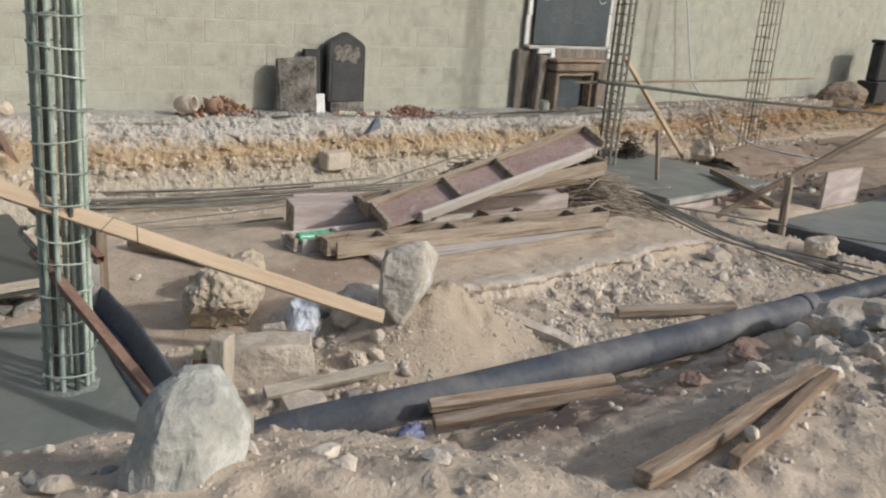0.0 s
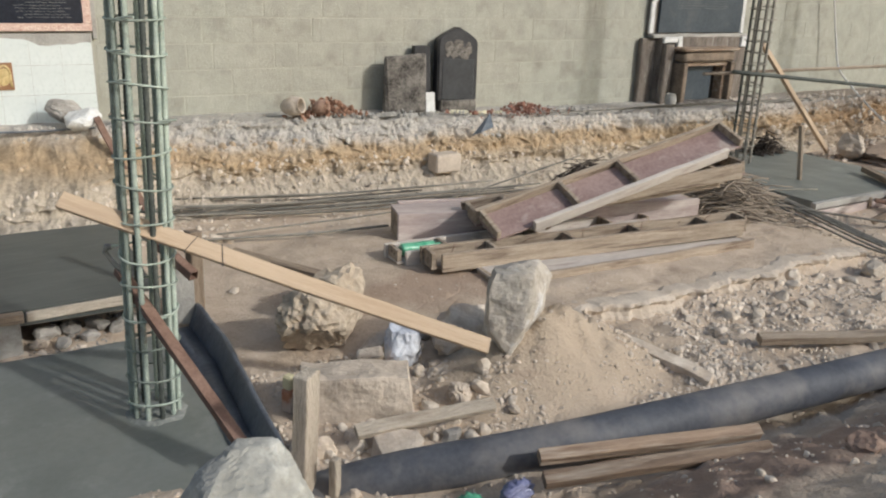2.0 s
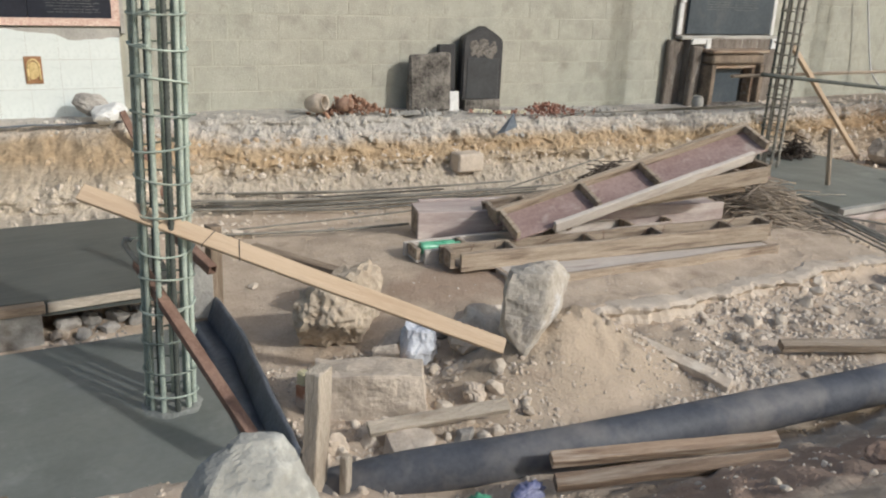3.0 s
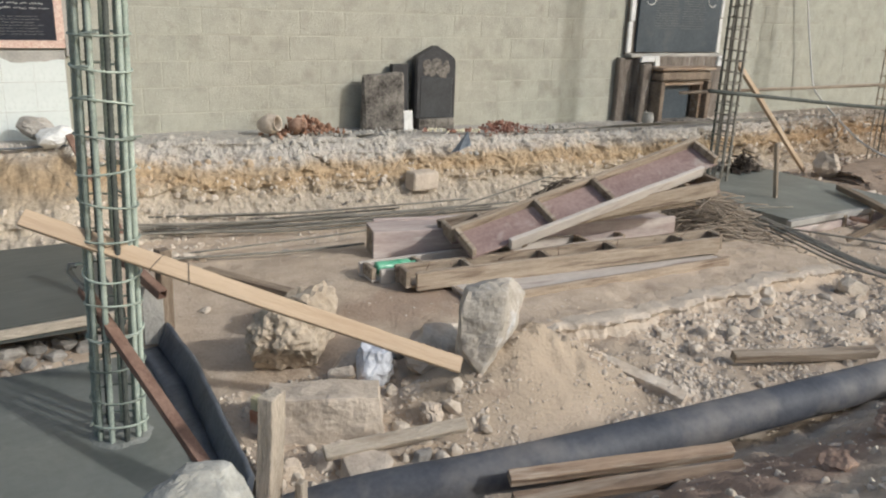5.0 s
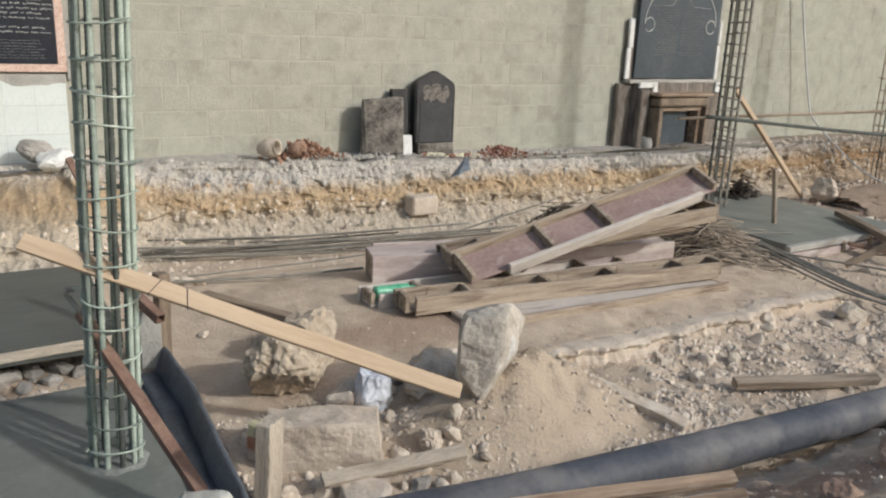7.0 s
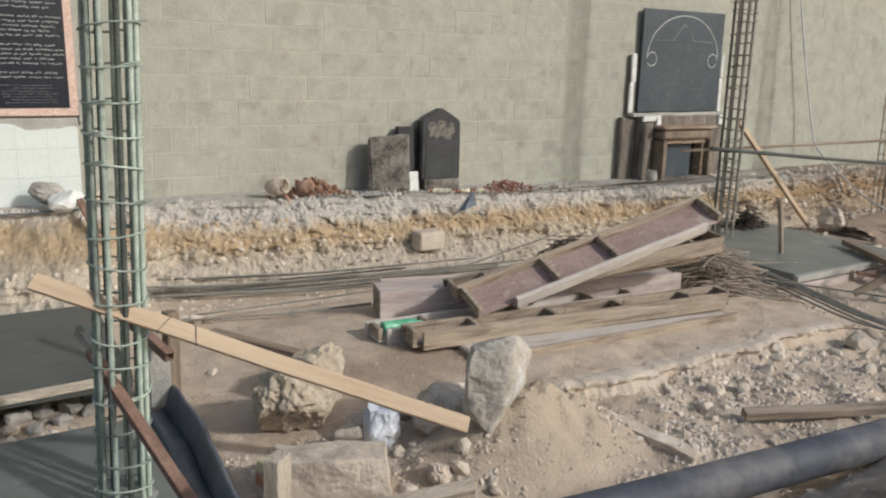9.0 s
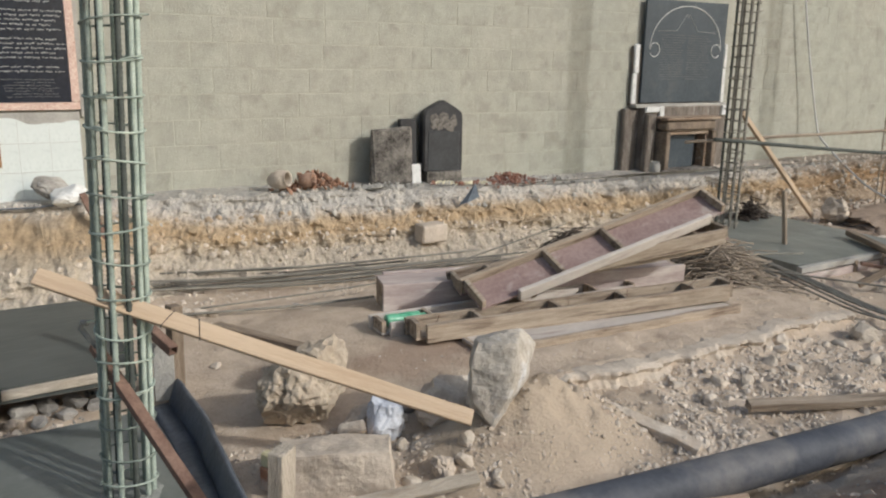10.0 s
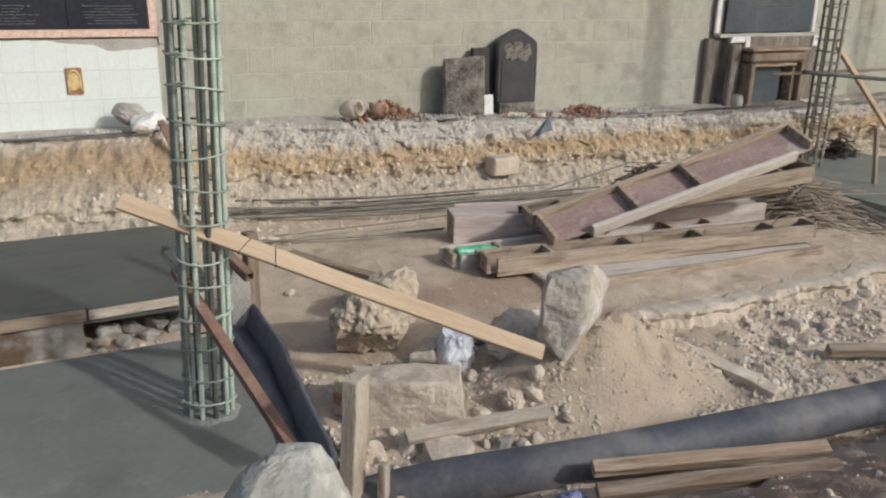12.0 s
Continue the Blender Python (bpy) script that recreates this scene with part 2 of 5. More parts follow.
def fbm(x, y, z=0.0, octaves=4):
    return noise.fractal(Vector((x, y, z)), 0.9, 2.1, octaves)


def to_mesh(name, bm, material, shade=False):
    me = bpy.data.meshes.new(name)
    bm.normal_update()
    bm.to_mesh(me)
    bm.free()
    me.materials.append(material)
    if shade:
        me.shade_smooth()
    return me


def thing(name, at=(0, 0, 0), **tags):
    ob = new(name)
    ob.location = at
    ob.empty_display_size = 0.1
    return tagged(ob, **tags)


def part(name, bm, material, parent, label="", m=None, shade=False):
    """One mesh under a thing or a part; m is its pose in the world."""
    me = bm if isinstance(bm, bpy.types.Mesh) else to_mesh(name, bm, material, shade)
    ob = new(name, me)
    ob.parent = parent
    base = Matrix.Translation(parent.location) if parent.parent is None else parent.parent.matrix_basis @ parent.matrix_basis
    if parent.parent is None:
        base = parent.matrix_basis
    ob.matrix_basis = base.inverted() @ (m or Matrix.Identity(4))
    return tagged(ob, label=label)


def single(name, bm, material, m=None, shade=False, **tags):
    me = bm if isinstance(bm, bpy.types.Mesh) else to_mesh(name, bm, material, shade)
    ob = new(name, me)
    ob.matrix_basis = m or Matrix.Identity(4)
    return tagged(ob, **tags)


def box_bm(sx, sy, sz, bevel=0.003, wob=0.0, cuts=0, seed=0):
    """A box centred on the origin, with worn edges and a slight warp along x."""
    bm = bmesh.new()
    bmesh.ops.create_cube(bm, size=1.0)
    bmesh.ops.scale(bm, vec=(sx, sy, sz), verts=bm.verts)
    if cuts:
        long = [e for e in bm.edges if abs(e.verts[0].co.x - e.verts[1].co.x) > sx * 0.5]
        bmesh.ops.subdivide_edges(bm, edges=long, cuts=cuts)
    if bevel:
        bmesh.ops.bevel(bm, geom=[e for e in bm.edges if e.calc_face_angle(0) > 0.5], offset=bevel, segments=1, affect="EDGES")
    if wob:
        for v in bm.verts:
            p = v.co
            v.co = p + Vector((fbm(p.x * 3 + seed, p.y * 9, p.z * 9) * wob, fbm(p.x * 2.5, seed + 3.1) * wob, fbm(p.x * 2.5, seed + 7.7) * wob))
    return bm


def along(p0, p1, side=(0, 0, 1)):
    """The pose whose x axis runs from p0 to p1, centred between them; z as near to side as can be."""
    p0, p1 = Vector(p0), Vector(p1)
    x = (p1 - p0).normalized()
    y = Vector(side).cross(x).normalized()
    z = x.cross(y)
    m = Matrix((x, y, z)).transposed().to_4x4()
    m.translation = (p0 + p1) / 2
    return m


def board(p0, p1, width, thick, bevel=0.003, wob=0.004, seed=0):
    """Mesh data of a board that is as long as p0 to p1, width across (local y), thick (local z)."""
    length = (Vector(p1) - Vector(p0)).length
    return box_bm(length, width, thick, bevel, wob, max(2, int(length / 0.15)), seed)


def plank(name, p0, p1, width, thick, material, side=(0, 0, 1), seed=0, parent=None, label="", wob=0.004, **tags):
    bm = board(p0, p1, width, thick, wob=wob, seed=seed)
    if parent:
        return part(name, bm, material, parent, label, along(p0, p1, side))
    return single(name, bm, material, along(p0, p1, side), label=label, **tags)


def tube_into(bm, pts, r, sides=8, cap=True, lump=0.0):
    """Adds a round bar that runs through the points."""
    pts = [Vector(p) for p in pts]
    rings = []
    for i, p in enumerate(pts):
        d = (pts[min(i + 1, len(pts) - 1)] - pts[max(i - 1, 0)]).normalized()
        a = d.orthogonal().normalized() if i == 0 else (prev - d * prev.dot(d)).normalized()
        prev = a
        b = d.cross(a)
        rr = r * (1 + lump * (i % 2))
        rings.append([bm.verts.new(p + (a * math.cos(t) + b * math.sin(t)) * rr) for t in (2 * math.pi * k / sides for k in range(sides))])
    for u, v in zip(rings, rings[1:]):
        for k in range(sides):
            f = bm.faces.new((u[k], u[(k + 1) % sides], v[(k + 1) % sides], v[k]))
            f.smooth = True
    if cap:
        bm.faces.new(rings[0][::-1])
        bm.faces.new(rings[-1])
    return bm


def rock_bm(sx, sy, sz, seed=0, rough=0.25, sub=3, facets=7, fine=0.05, pits=0.0):
    """A broken stone: a sphere cut by random planes, then roughened."""
    rnd = random.Random(seed)
    bm = bmesh.new()
    bmesh.ops.create_icosphere(bm, subdivisions=sub, radius=1.0)
    planes = []
    for _ in range(facets):
        n = Vector((rnd.gauss(0, 1), rnd.gauss(0, 1), rnd.gauss(0, 1))).normalized()
        planes.append((n, rnd.uniform(0.55, 0.88)))
    for v in bm.verts:
        p = v.co.copy()
        for n, d in planes:
            over = p.dot(n) - d
            if over > 0:
                p -= n * over * 0.92
        p *= 1 + rough * fbm(p.x * 1.3 + seed * 3.7, p.y * 1.3, p.z * 1.3, 3) * 0.5 + fine * fbm(p.x * 6 + seed, p.y * 6, p.z * 6, 3)
        if pits:
            p *= 1 - pits * max(0.0, fbm(p.x * 5 + seed, p.y * 5, p.z * 5 + 9, 2))
        v.co = Vector((p.x * sx, p.y * sy, p.z * sz))
    return bm


def hull_rock(points, centre, seed=0, cuts=5, rough=0.011, ease=5):
    """A cleft boulder: the hull of a few corners about its centre, edges eased and faces roughened."""
    bm = bmesh.new()
    for p in points:
        bm.verts.new(Vector(p) - Vector(centre))
    out = bmesh.ops.convex_hull(bm, input=bm.verts)
    loose = list({v for v in out["geom_interior"] + out["geom_unused"] if isinstance(v, bmesh.types.BMVert)})
    bmesh.ops.delete(bm, geom=loose, context="VERTS")
    bmesh.ops.subdivide_edges(bm, edges=bm.edges[:], cuts=cuts, use_grid_fill=True)
    bmesh.ops.triangulate(bm, faces=bm.faces[:])
    bmesh.ops.subdivide_edges(bm, edges=bm.edges[:], cuts=1, use_grid_fill=True)
    for _ in range(ease):
        bmesh.ops.smooth_vert(bm, verts=bm.verts[:], factor=0.5, use_axis_x=True, use_axis_y=True, use_axis_z=True)
    bm.normal_update()
    for v in bm.verts:
        p = v.co * 7
        crag = noise.cell(Vector((p.x + seed, p.y, p.z))) - 0.5
        v.co += v.normal * rough * (1.2 * fbm(p.x + seed, p.y, p.z, 4) + 0.25 * crag)
    return bm


def turned(x, y, z, rx=0, ry=0, rz=0, s=1.0):
    return pose(x, y, z, rx, ry, rz) @ Matrix.Diagonal((s, s, s, 1))


# ---- ground: pit floor, near bank, plateau, mound ----
CREST_LINE = [(-3, 2.7), (0.3, 2.27), (0.6, 2.23), (0.9, 2.02), (1.33, 1.74), (1.5, 1.56), (1.84, 1.44), (2.6, 1.35), (4, 1.28), (12, 0.8)]
BASE_LINE = [(-6, 5.2), (0.85, 5.12), (1.35, 5.75), (2, 5.80), (3, 5.68), (4.5, 5.58), (7, 5.85), (12, 6.1), (30, 6.2)]
TOP_LINE = [(-6, 6.5), (0.5, 6.45), (1.05, 6.38), (2, 6.35), (3.4, 6.25), (5.2, 6.18), (7, 6.05), (12, 6.25), (30, 6.3)]


def ledge_z(x):
    return lerp_line([(-6, 0.60), (2, 0.60), (5.5, 0.50), (30, 0.50)], x)


def height(x, y):
    near = smooth(0.1, 0.9, y) * smooth(-2.5, -0.5, x) * (1 - smooth(10, 14, x))
    h = 0.03 + near * (0.018 * fbm(x * 1.3, y * 1.3) + 0.008 * fbm(x * 7, y * 7, 3))
    # sandy plateau with a broken front edge
    front = lerp_line([(1.0, 3.5), (2.0, 3.4), (2.7, 3.22), (3.4, 3.2), (4.0, 3.18), (5.0, 3.18), (5.4, 3.4)], x) + 0.05 * fbm(x * 4, 1.7)
    right = 5.1 + 0.06 * fbm(y * 3, 8.8)
    up = (0.35 * smooth(front - 0.25, front, y) + 0.65 * smooth(front - 0.035, front + 0.02, y)) * smooth(1.2, 2.4, x) * (1 - smooth(4.7, 5.2, y)) * (1 - smooth(right - 0.02, right + 0.25, x))
    h += 0.09 * up
    h -= 0.05 * smooth(5.2, 5.8, x) * (1 - smooth(8.5, 9.5, x))
    # rubble slope below the plateau
    h += (0.04 * fbm(x * 4, y * 4, 5) + 0.022 * abs(fbm(x * 9, y * 9, 5)) + 0.007 * fbm(x * 26, y * 26, 5)) * smooth(2.4, 2.9, x) * smooth(2.2, 2.5, y) * (1 - smooth(3.1, 3.3, y))
    # earth mound that carries the upright stone
    dx, dy = (x - 2.38) / (0.54 if x > 2.38 else 0.62), (y - 2.88) / 0.38
    h += 0.335 * max(0.0, 1 - math.sqrt(dx * dx + dy * dy) * 0.92) ** 1.15 * (1 + 0.2 * fbm(x * 6, y * 6) + 0.09 * fbm(x * 24, y * 24, 4) + 0.05 * fbm(x * 60, y * 60, 2))
    # near bank
    line = lerp_line(CREST_LINE, x) + 0.05 * fbm(x * 5, 4.4)
    wide = 0.24 + 0.30 * smooth(1.4, 2.2, x)
    steep = 0.36 * (1 - smooth(line - 0.03, line + wide, y)) + 0.24 * (1 - smooth(line - 0.75, line, y))
    gentle = lerp_line([(0.3, 0.60), (1.07, 0.555), (1.6, 0.275), (2.0, 0.03), (2.1, 0.0)], y)
    ease = smooth(1.5, 2.0, x) * (1 - smooth(9, 12, x))
    h += steep * (1 - ease) + gentle * ease + 0.018 * near * (1 - smooth(line - 0.3, line + 0.1, y)) * fbm(x * 4, y * 4, 2)
    h += near * (1 - smooth(2.0, 2.3, y)) * (0.022 * fbm(x * 12, y * 12, 8))
    h += (0.09 - 0.055 * ease) * smooth(1.4, 1.8, x) * (1 - 0.85 * smooth(2.2, 2.6, x)) * (1 - smooth(2.1, 2.5, y)) * smooth(line - 0.2, line + 0.3, y)
    # hollow under the cast pad and the slab
    h -= 0.16 * (1 - smooth(1.02, 1.12, x)) * smooth(2.75, 3.0, y + 0.25 * x) * (1 - smooth(4.03, 4.09, y))
    h -= 0.06 * (1 - smooth(0.95, 1.06, x)) * smooth(4.03, 4.09, y) * (1 - smooth(4.5, 4.65, y))
    h += 0.05 * (1 - smooth(0.8, 1.1, x)) * smooth(4.6, 4.8, y)
    h -= 0.10 * smooth(6.2, 6.5, x) * smooth(2.2, 2.5, y) * (1 - smooth(3.4, 3.6, y)) * (1 - smooth(9, 9.4, x))
    return h


def grid_bm(xs, ys, fn):
    bm = bmesh.new()
    rows = [[bm.verts.new((x, y, fn(x, y))) for x in xs] for y in ys]
    for a, b in zip(rows, rows[1:]):
        for k in range(len(xs) - 1):
            bm.faces.new((a[k], a[k + 1], b[k + 1], b[k])).smooth = True
    return bm


def spaced(*stretches):
    out = []
    for a, b, step in stretches:
        n = max(1, round((b - a) / step))
        out += [a + (b - a) * i / n for i in range(n)]
    return out + [stretches[-1][1]]


single("ground", grid_bm(spaced((-3000, -60, 700), (-60, -4, 8), (-4, 0, 0.12), (0, 5.6, 0.025), (5.6, 12, 0.08), (12, 40, 3), (40, 3000, 700)), spaced((-3000, -40, 700), (-40, -1, 6), (-1, 0.6, 0.1), (0.6, 3.8, 0.025), (3.8, 6.7, 0.06), (6.7, 40, 5), (40, 3000, 700)), height), M_SAND, label="sandy excavated soil of a building site with rubble", category="ground", kind="structure")


# ---- excavated embankment below the wall, in layers ----
def strata_material():
    m = bpy.data.materials.new("cut_soil_layers")
    m.use_nodes = True
    nt = m.node_tree
    bsdf = nt.nodes["Principled BSDF"]
    tc, sep = nt.nodes.new("ShaderNodeTexCoord"), nt.nodes.new("ShaderNodeSeparateXYZ")
    nt.links.new(tc.outputs["Object"], sep.inputs[0])
    wave = nt.nodes.new("ShaderNodeTexNoise")
    wave.inputs["Scale"].default_value, wave.inputs["Detail"].default_value = 1.8, 5.0
    nt.links.new(tc.outputs["Object"], wave.inputs["Vector"])
    z = nt.nodes.new("ShaderNodeMath")
    z.operation, z.inputs[1].default_value = "MULTIPLY_ADD", 0.16
    nt.links.new(wave.outputs[0], z.inputs[0])
    west = nt.nodes.new("ShaderNodeMapRange")
    west.inputs[1].default_value, west.inputs[2].default_value, west.inputs[3].default_value, west.inputs[4].default_value = 0.9, 1.9, -0.085, 0.05
    nt.links.new(sep.outputs["X"], west.inputs[0])
    rise = nt.nodes.new("ShaderNodeMath")
    nt.links.new(sep.outputs["Z"], rise.inputs[0])
    nt.links.new(west.outputs[0], rise.inputs[1])
    nt.links.new(rise.outputs[0], z.inputs[2])
    ramp = nt.nodes.new("ShaderNodeValToRGB")
    cr = ramp.color_ramp
    cr.elements[0].position, cr.elements[0].color = 0.0, (0.50, 0.44, 0.36, 1)
    cr.elements[1].position, cr.elements[1].color = 1.0, (0.42, 0.40, 0.36, 1)
    for pos, col in ((0.31, (0.50, 0.43, 0.34)), (0.38, (0.455, 0.37, 0.27)), (0.435, (0.45, 0.33, 0.205)), (0.505, (0.44, 0.335, 0.22)), (0.555, (0.50, 0.44, 0.37)), (0.62, (0.47, 0.44, 0.40)), (0.74, (0.43, 0.405, 0.36))):
        cr.elements.new(pos).color = (*col, 1)
    nt.links.new(z.outputs[0], ramp.inputs[0])
    spots = nt.nodes.new("ShaderNodeTexNoise")
    spots.inputs["Scale"].default_value, spots.inputs["Detail"].default_value, spots.inputs["Roughness"].default_value = 22.0, 6.0, 0.7
    nt.links.new(tc.outputs["Object"], spots.inputs["Vector"])
    mr = nt.nodes.new("ShaderNodeMapRange")
    mr.inputs[1].default_value, mr.inputs[2].default_value, mr.inputs[3].default_value, mr.inputs[4].default_value = 0.3, 0.7, 0.72, 1.25
    nt.links.new(spots.outputs[0], mr.inputs[0])
    hsv = nt.nodes.new("ShaderNodeHueSaturation")
    nt.links.new(mr.outputs[0], hsv.inputs["Value"])
    nt.links.new(ramp.outputs[0], hsv.inputs["Color"])
    # far east bank: browner soil, with its shadow put into the colour too
    east = nt.nodes.new("ShaderNodeMapRange")
    east.inputs[1].default_value, east.inputs[2].default_value = 7.6, 9.2
    nt.links.new(sep.outputs["X"], east.inputs[0])
    browner_shade = nt.nodes.new("ShaderNodeMix")
    browner_shade.data_type, browner_shade.blend_type = "RGBA", "MULTIPLY"
    browner_shade.inputs[7].default_value = (0.64, 0.57, 0.51, 1)
    nt.links.new(east.outputs[0], browner_shade.inputs[0])
    nt.links.new(hsv.outputs[0], browner_shade.inputs[6])
    nt.links.new(browner_shade.outputs[2], bsdf.inputs["Base Color"])
    bsdf.inputs["Roughness"].default_value = 0.95
    bsdf.inputs["Specular IOR Level"].default_value = 0.2
    b = nt.nodes.new("ShaderNodeBump")
    b.inputs["Strength"].default_value, b.inputs["Distance"].default_value = 0.9, 0.03
    nt.links.new(spots.outputs[0], b.inputs["Height"])
    nt.links.new(b.outputs[0], bsdf.inputs["Normal"])
    return m


M_STRATA = strata_material()


def bank_point(x, u):
    """A point of the embankment: u from its foot (0) over the edge (0.7) to the wall (1)."""
    yb, yt, zt = lerp_line(BASE_LINE, x), lerp_line(TOP_LINE, x), ledge_z(x)
    if u < 0.70:
        v = u / 0.70
        # lower talus, then a steep face
        low = 0.40 + 0.22 * smooth(1.0, 1.6, x)
        y = yb + (yt - yb) * (low * smooth(0, 0.45, v) + (1 - low) * smooth(0.5, 1.0, v))
        z = -0.04 + (zt + 0.03) * v
        amp = 0.078 * smooth(0.0, 0.25, v) * (1 - 0.45 * smooth(0.85, 1, v))
    else:
        v = (u - 0.70) / 0.30
        y, z = yt + (6.80 - yt) * v, zt + 0.012 * fbm(x * 5, v * 3)
        amp = 0.05 * (1 - v) ** 2
    chunk = noise.cell(Vector((x * 6 + 0.4 * fbm(x * 3, z * 8), z * 11, 0.5))) - 0.5
    n = 0.8 * fbm(x * 2.6, z * 4, 1.0) + 0.55 * fbm(x * 9, z * 12, 4.0) + 0.25 * chunk + 0.22 * fbm(x * 27, z * 33, 2.0)
    return Vector((x, y - amp * n, z + amp * 0.4 * fbm(x * 7, z * 9, 7.7)))


def embankment_bm(xs, steps=54):
    bm = bmesh.new()
    cols = [[bm.verts.new(bank_point(x, i / steps)) for i in range(steps + 1)] for x in xs]
    for a, b in zip(cols, cols[1:]):
        for k in range(steps):
            bm.faces.new((a[k], b[k], b[k + 1], a[k + 1]))
    return bm


single("ground_embankment", embankment_bm(spaced((-6, -0.6, 0.15), (-0.6, 8, 0.022), (8, 16, 0.06), (16, 30, 0.5))), M_STRATA, label="cut earth embankment of rubble and ochre soil below the block wall", category="embankment", kind="structure")

# ---- block wall ----
WALL_Y = 6.78
wall_core = single("wall_north", box_bm(36, 0.2, 3.6, 0), M_MORTAR, pose(12, WALL_Y + 0.1025, 1.9), label="greenish cream cement block wall with smeared joints", category="wall", kind="structure")


# ---- cast pads ----
def slab(name, x0, x1, y0, y1, z0, z1, material, **tags):
    bm = bmesh.new()
    bmesh.ops.create_grid(bm, x_segments=40, y_segments=40, size=0.5)
    bmesh.ops.scale(bm, vec=(x1 - x0, y1 - y0, 1), verts=bm.verts)
    for v in bm.verts:
        v.co.z = 0.004 * fbm(v.co.x * 5, v.co.y * 5)
    edge = [e for e in bm.edges if e.is_boundary]
    r = bmesh.ops.extrude_edge_only(bm, edges=edge)
    for v in r["geom"]:
        if isinstance(v, bmesh.types.BMVert):
            v.co.z = z0 - z1
    return single(name, bm, material, pose((x0 + x1) / 2, (y0 + y1) / 2, z1), **tags)


slab("concrete_pad", -3.0, 1.03, 2.2, 4.06, -0.15, 0.0, M_WET, label="freshly cast wet grey concrete footing pad", category="concrete pad")
slab("concrete_slab", -3.0, 0.92, 4.18, 5.42, 0.11, 0.19, M_WETTER, label="freshly cast grey concrete strip over rubble", category="concrete slab")
slab("concrete_pad", 5.95, 7.6, 4.15, 5.72, -0.05, 0.10, M_WET, label="fresh concrete pad inside timber formwork boards", category="concrete pad")
slab("concrete_pad", 6.5, 9.0, 2.2, 3.45, -0.2, 0.0, M_WET, label="smooth bluish grey cast pad inside dark formwork", category="concrete pad")


# ---- rebar cages ----
def cage(at, top, radius, bars, tie_step, bar_r, tie_r, material, lean=(0, 0), square=False, **tags):
    x, y, z = at
    root = thing("rebar_cage", at, **tags)
    lx, ly = lean

    def spot(a, zz, r):
        if square:
            k = max(abs(math.cos(a)), abs(math.sin(a)))
            return Vector((x + r * math.cos(a) / k + lx * (zz - z), y + r * math.sin(a) / k + ly * (zz - z), zz))
        return Vector((x + r * math.cos(a) + lx * (zz - z), y + r * math.sin(a) + ly * (zz - z), zz))

    for i in range(bars):
        a = 2 * math.pi * (i + 0.3) / bars + random.uniform(-0.06, 0.06)
        bm = bmesh.new()
        n = int((top - z) / 0.009)
        s, e = spot(a, z - 0.06, radius), spot(a + random.uniform(-0.05, 0.05), top, radius)
        tube_into(bm, [s.lerp(e, k / n) for k in range(n + 1)], bar_r, 7, lump=0.24)
        part("bar", bm, M_DARKPOLE if i % 5 == 3 else material, root)
    k, zz = 0, z + 0.06
    while zz < top:
        bm = bmesh.new()
        tilt, ta = random.uniform(0.0, 0.02), random.uniform(0, 6.3)
        ring = []
        start = random.uniform(0, 6.28)
        for q in range(29):
            a = start + 2 * math.pi * q / 28
            p = spot(a, zz, radius + bar_r + tie_r)
            p.z += tilt * math.cos(a - ta)
            ring.append(p)
        out = (ring[3] - Vector((x + lx * (zz - z), y + ly * (zz - z), zz))).normalized()
        ring += [ring[1] + Vector((0, 0, 0.008)), ring[2] + out * 0.006 + Vector((0, 0, 0.011)), ring[3] + out * 0.028 + Vector((0, 0, 0.014))]
        tube_into(bm, ring, tie_r, 6)
        part("tie", bm, material, root)
        zz += tie_step * random.uniform(0.88, 1.12)
    return root


cage((0.735, 3.33, 0.0), 3.1, 0.088, 11, 0.12, 0.0098, 0.0042, M_REBAR, (0.036, 0.03), label="round green-coated reinforcement cage rising from the wet pad", category="rebar cage")
cage((6.62, 5.45, 0.10), 3.3, 0.095, 8, 0.10, 0.010, 0.005, M_IRON, (0.0, 0.0), label="tall reinforcement cage leaning slightly on a pad", category="rebar cage")
cage((9.6, 5.6, 0.0), 3.3, 0.095, 6, 0.14, 0.007, 0.004, M_TWIG, (-0.03, 0.0), square=True, label="distant square reinforcement cage with close ties", category="rebar cage")


# ---- pipe ----
def drain_pipe():
    root = thing("drain_pipe", (1.2, 2.5, 0.1), label="long dusty dark grey plastic drain pipe lying in rubble", category="pipe")
    pts = [(0.85, 2.66, -0.12), (1.30, 2.44, 0.055), (1.80, 2.24, 0.125), (2.45, 2.12, 0.16), (3.6, 2.0, 0.17), (4.95, 1.88, 0.18), (7.0, 1.70, 0.19)]
    fine = []
    for a, b in zip(pts, pts[1:]):
        fine += [Vector(a).lerp(Vector(b), k / 8) for k in range(8)]
    fine.append(Vector(pts[-1]))
    for _ in range(6):
        fine = [fine[0]] + [(a + b + c) / 3 for a, b, c in zip(fine, fine[1:], fine[2:])] + [fine[-1]]
    joint = next(k for k, p in enumerate(fine) if p.x > 4.2)
    part("pipe_body", tube_into(bmesh.new(), fine[:joint + 1], 0.080, 32), M_PIPE, root)
    part("socket", tube_into(bmesh.new(), [fine[joint - 1].lerp(fine[joint], u) for u in (0.4, 0.6, 0.8, 1.02)], 0.085, 32), M_PIPE, root)
    part("pipe_end", tube_into(bmesh.new(), fine[joint - 1:], 0.074, 32), M_PIPEDARK, root, "blackish smooth pipe pushed into the socket")
    return root


drain_pipe()

# ---- round the wet pad ----
plank("long_plank", (0.483, 3.415, 0.886), (1.935, 2.748, 0.283), 0.067, 0.022, M_PINE, (0.35, -0.75, 0.3), 1, label="long fresh pine plank leaning across the cage and mound", category="plank")


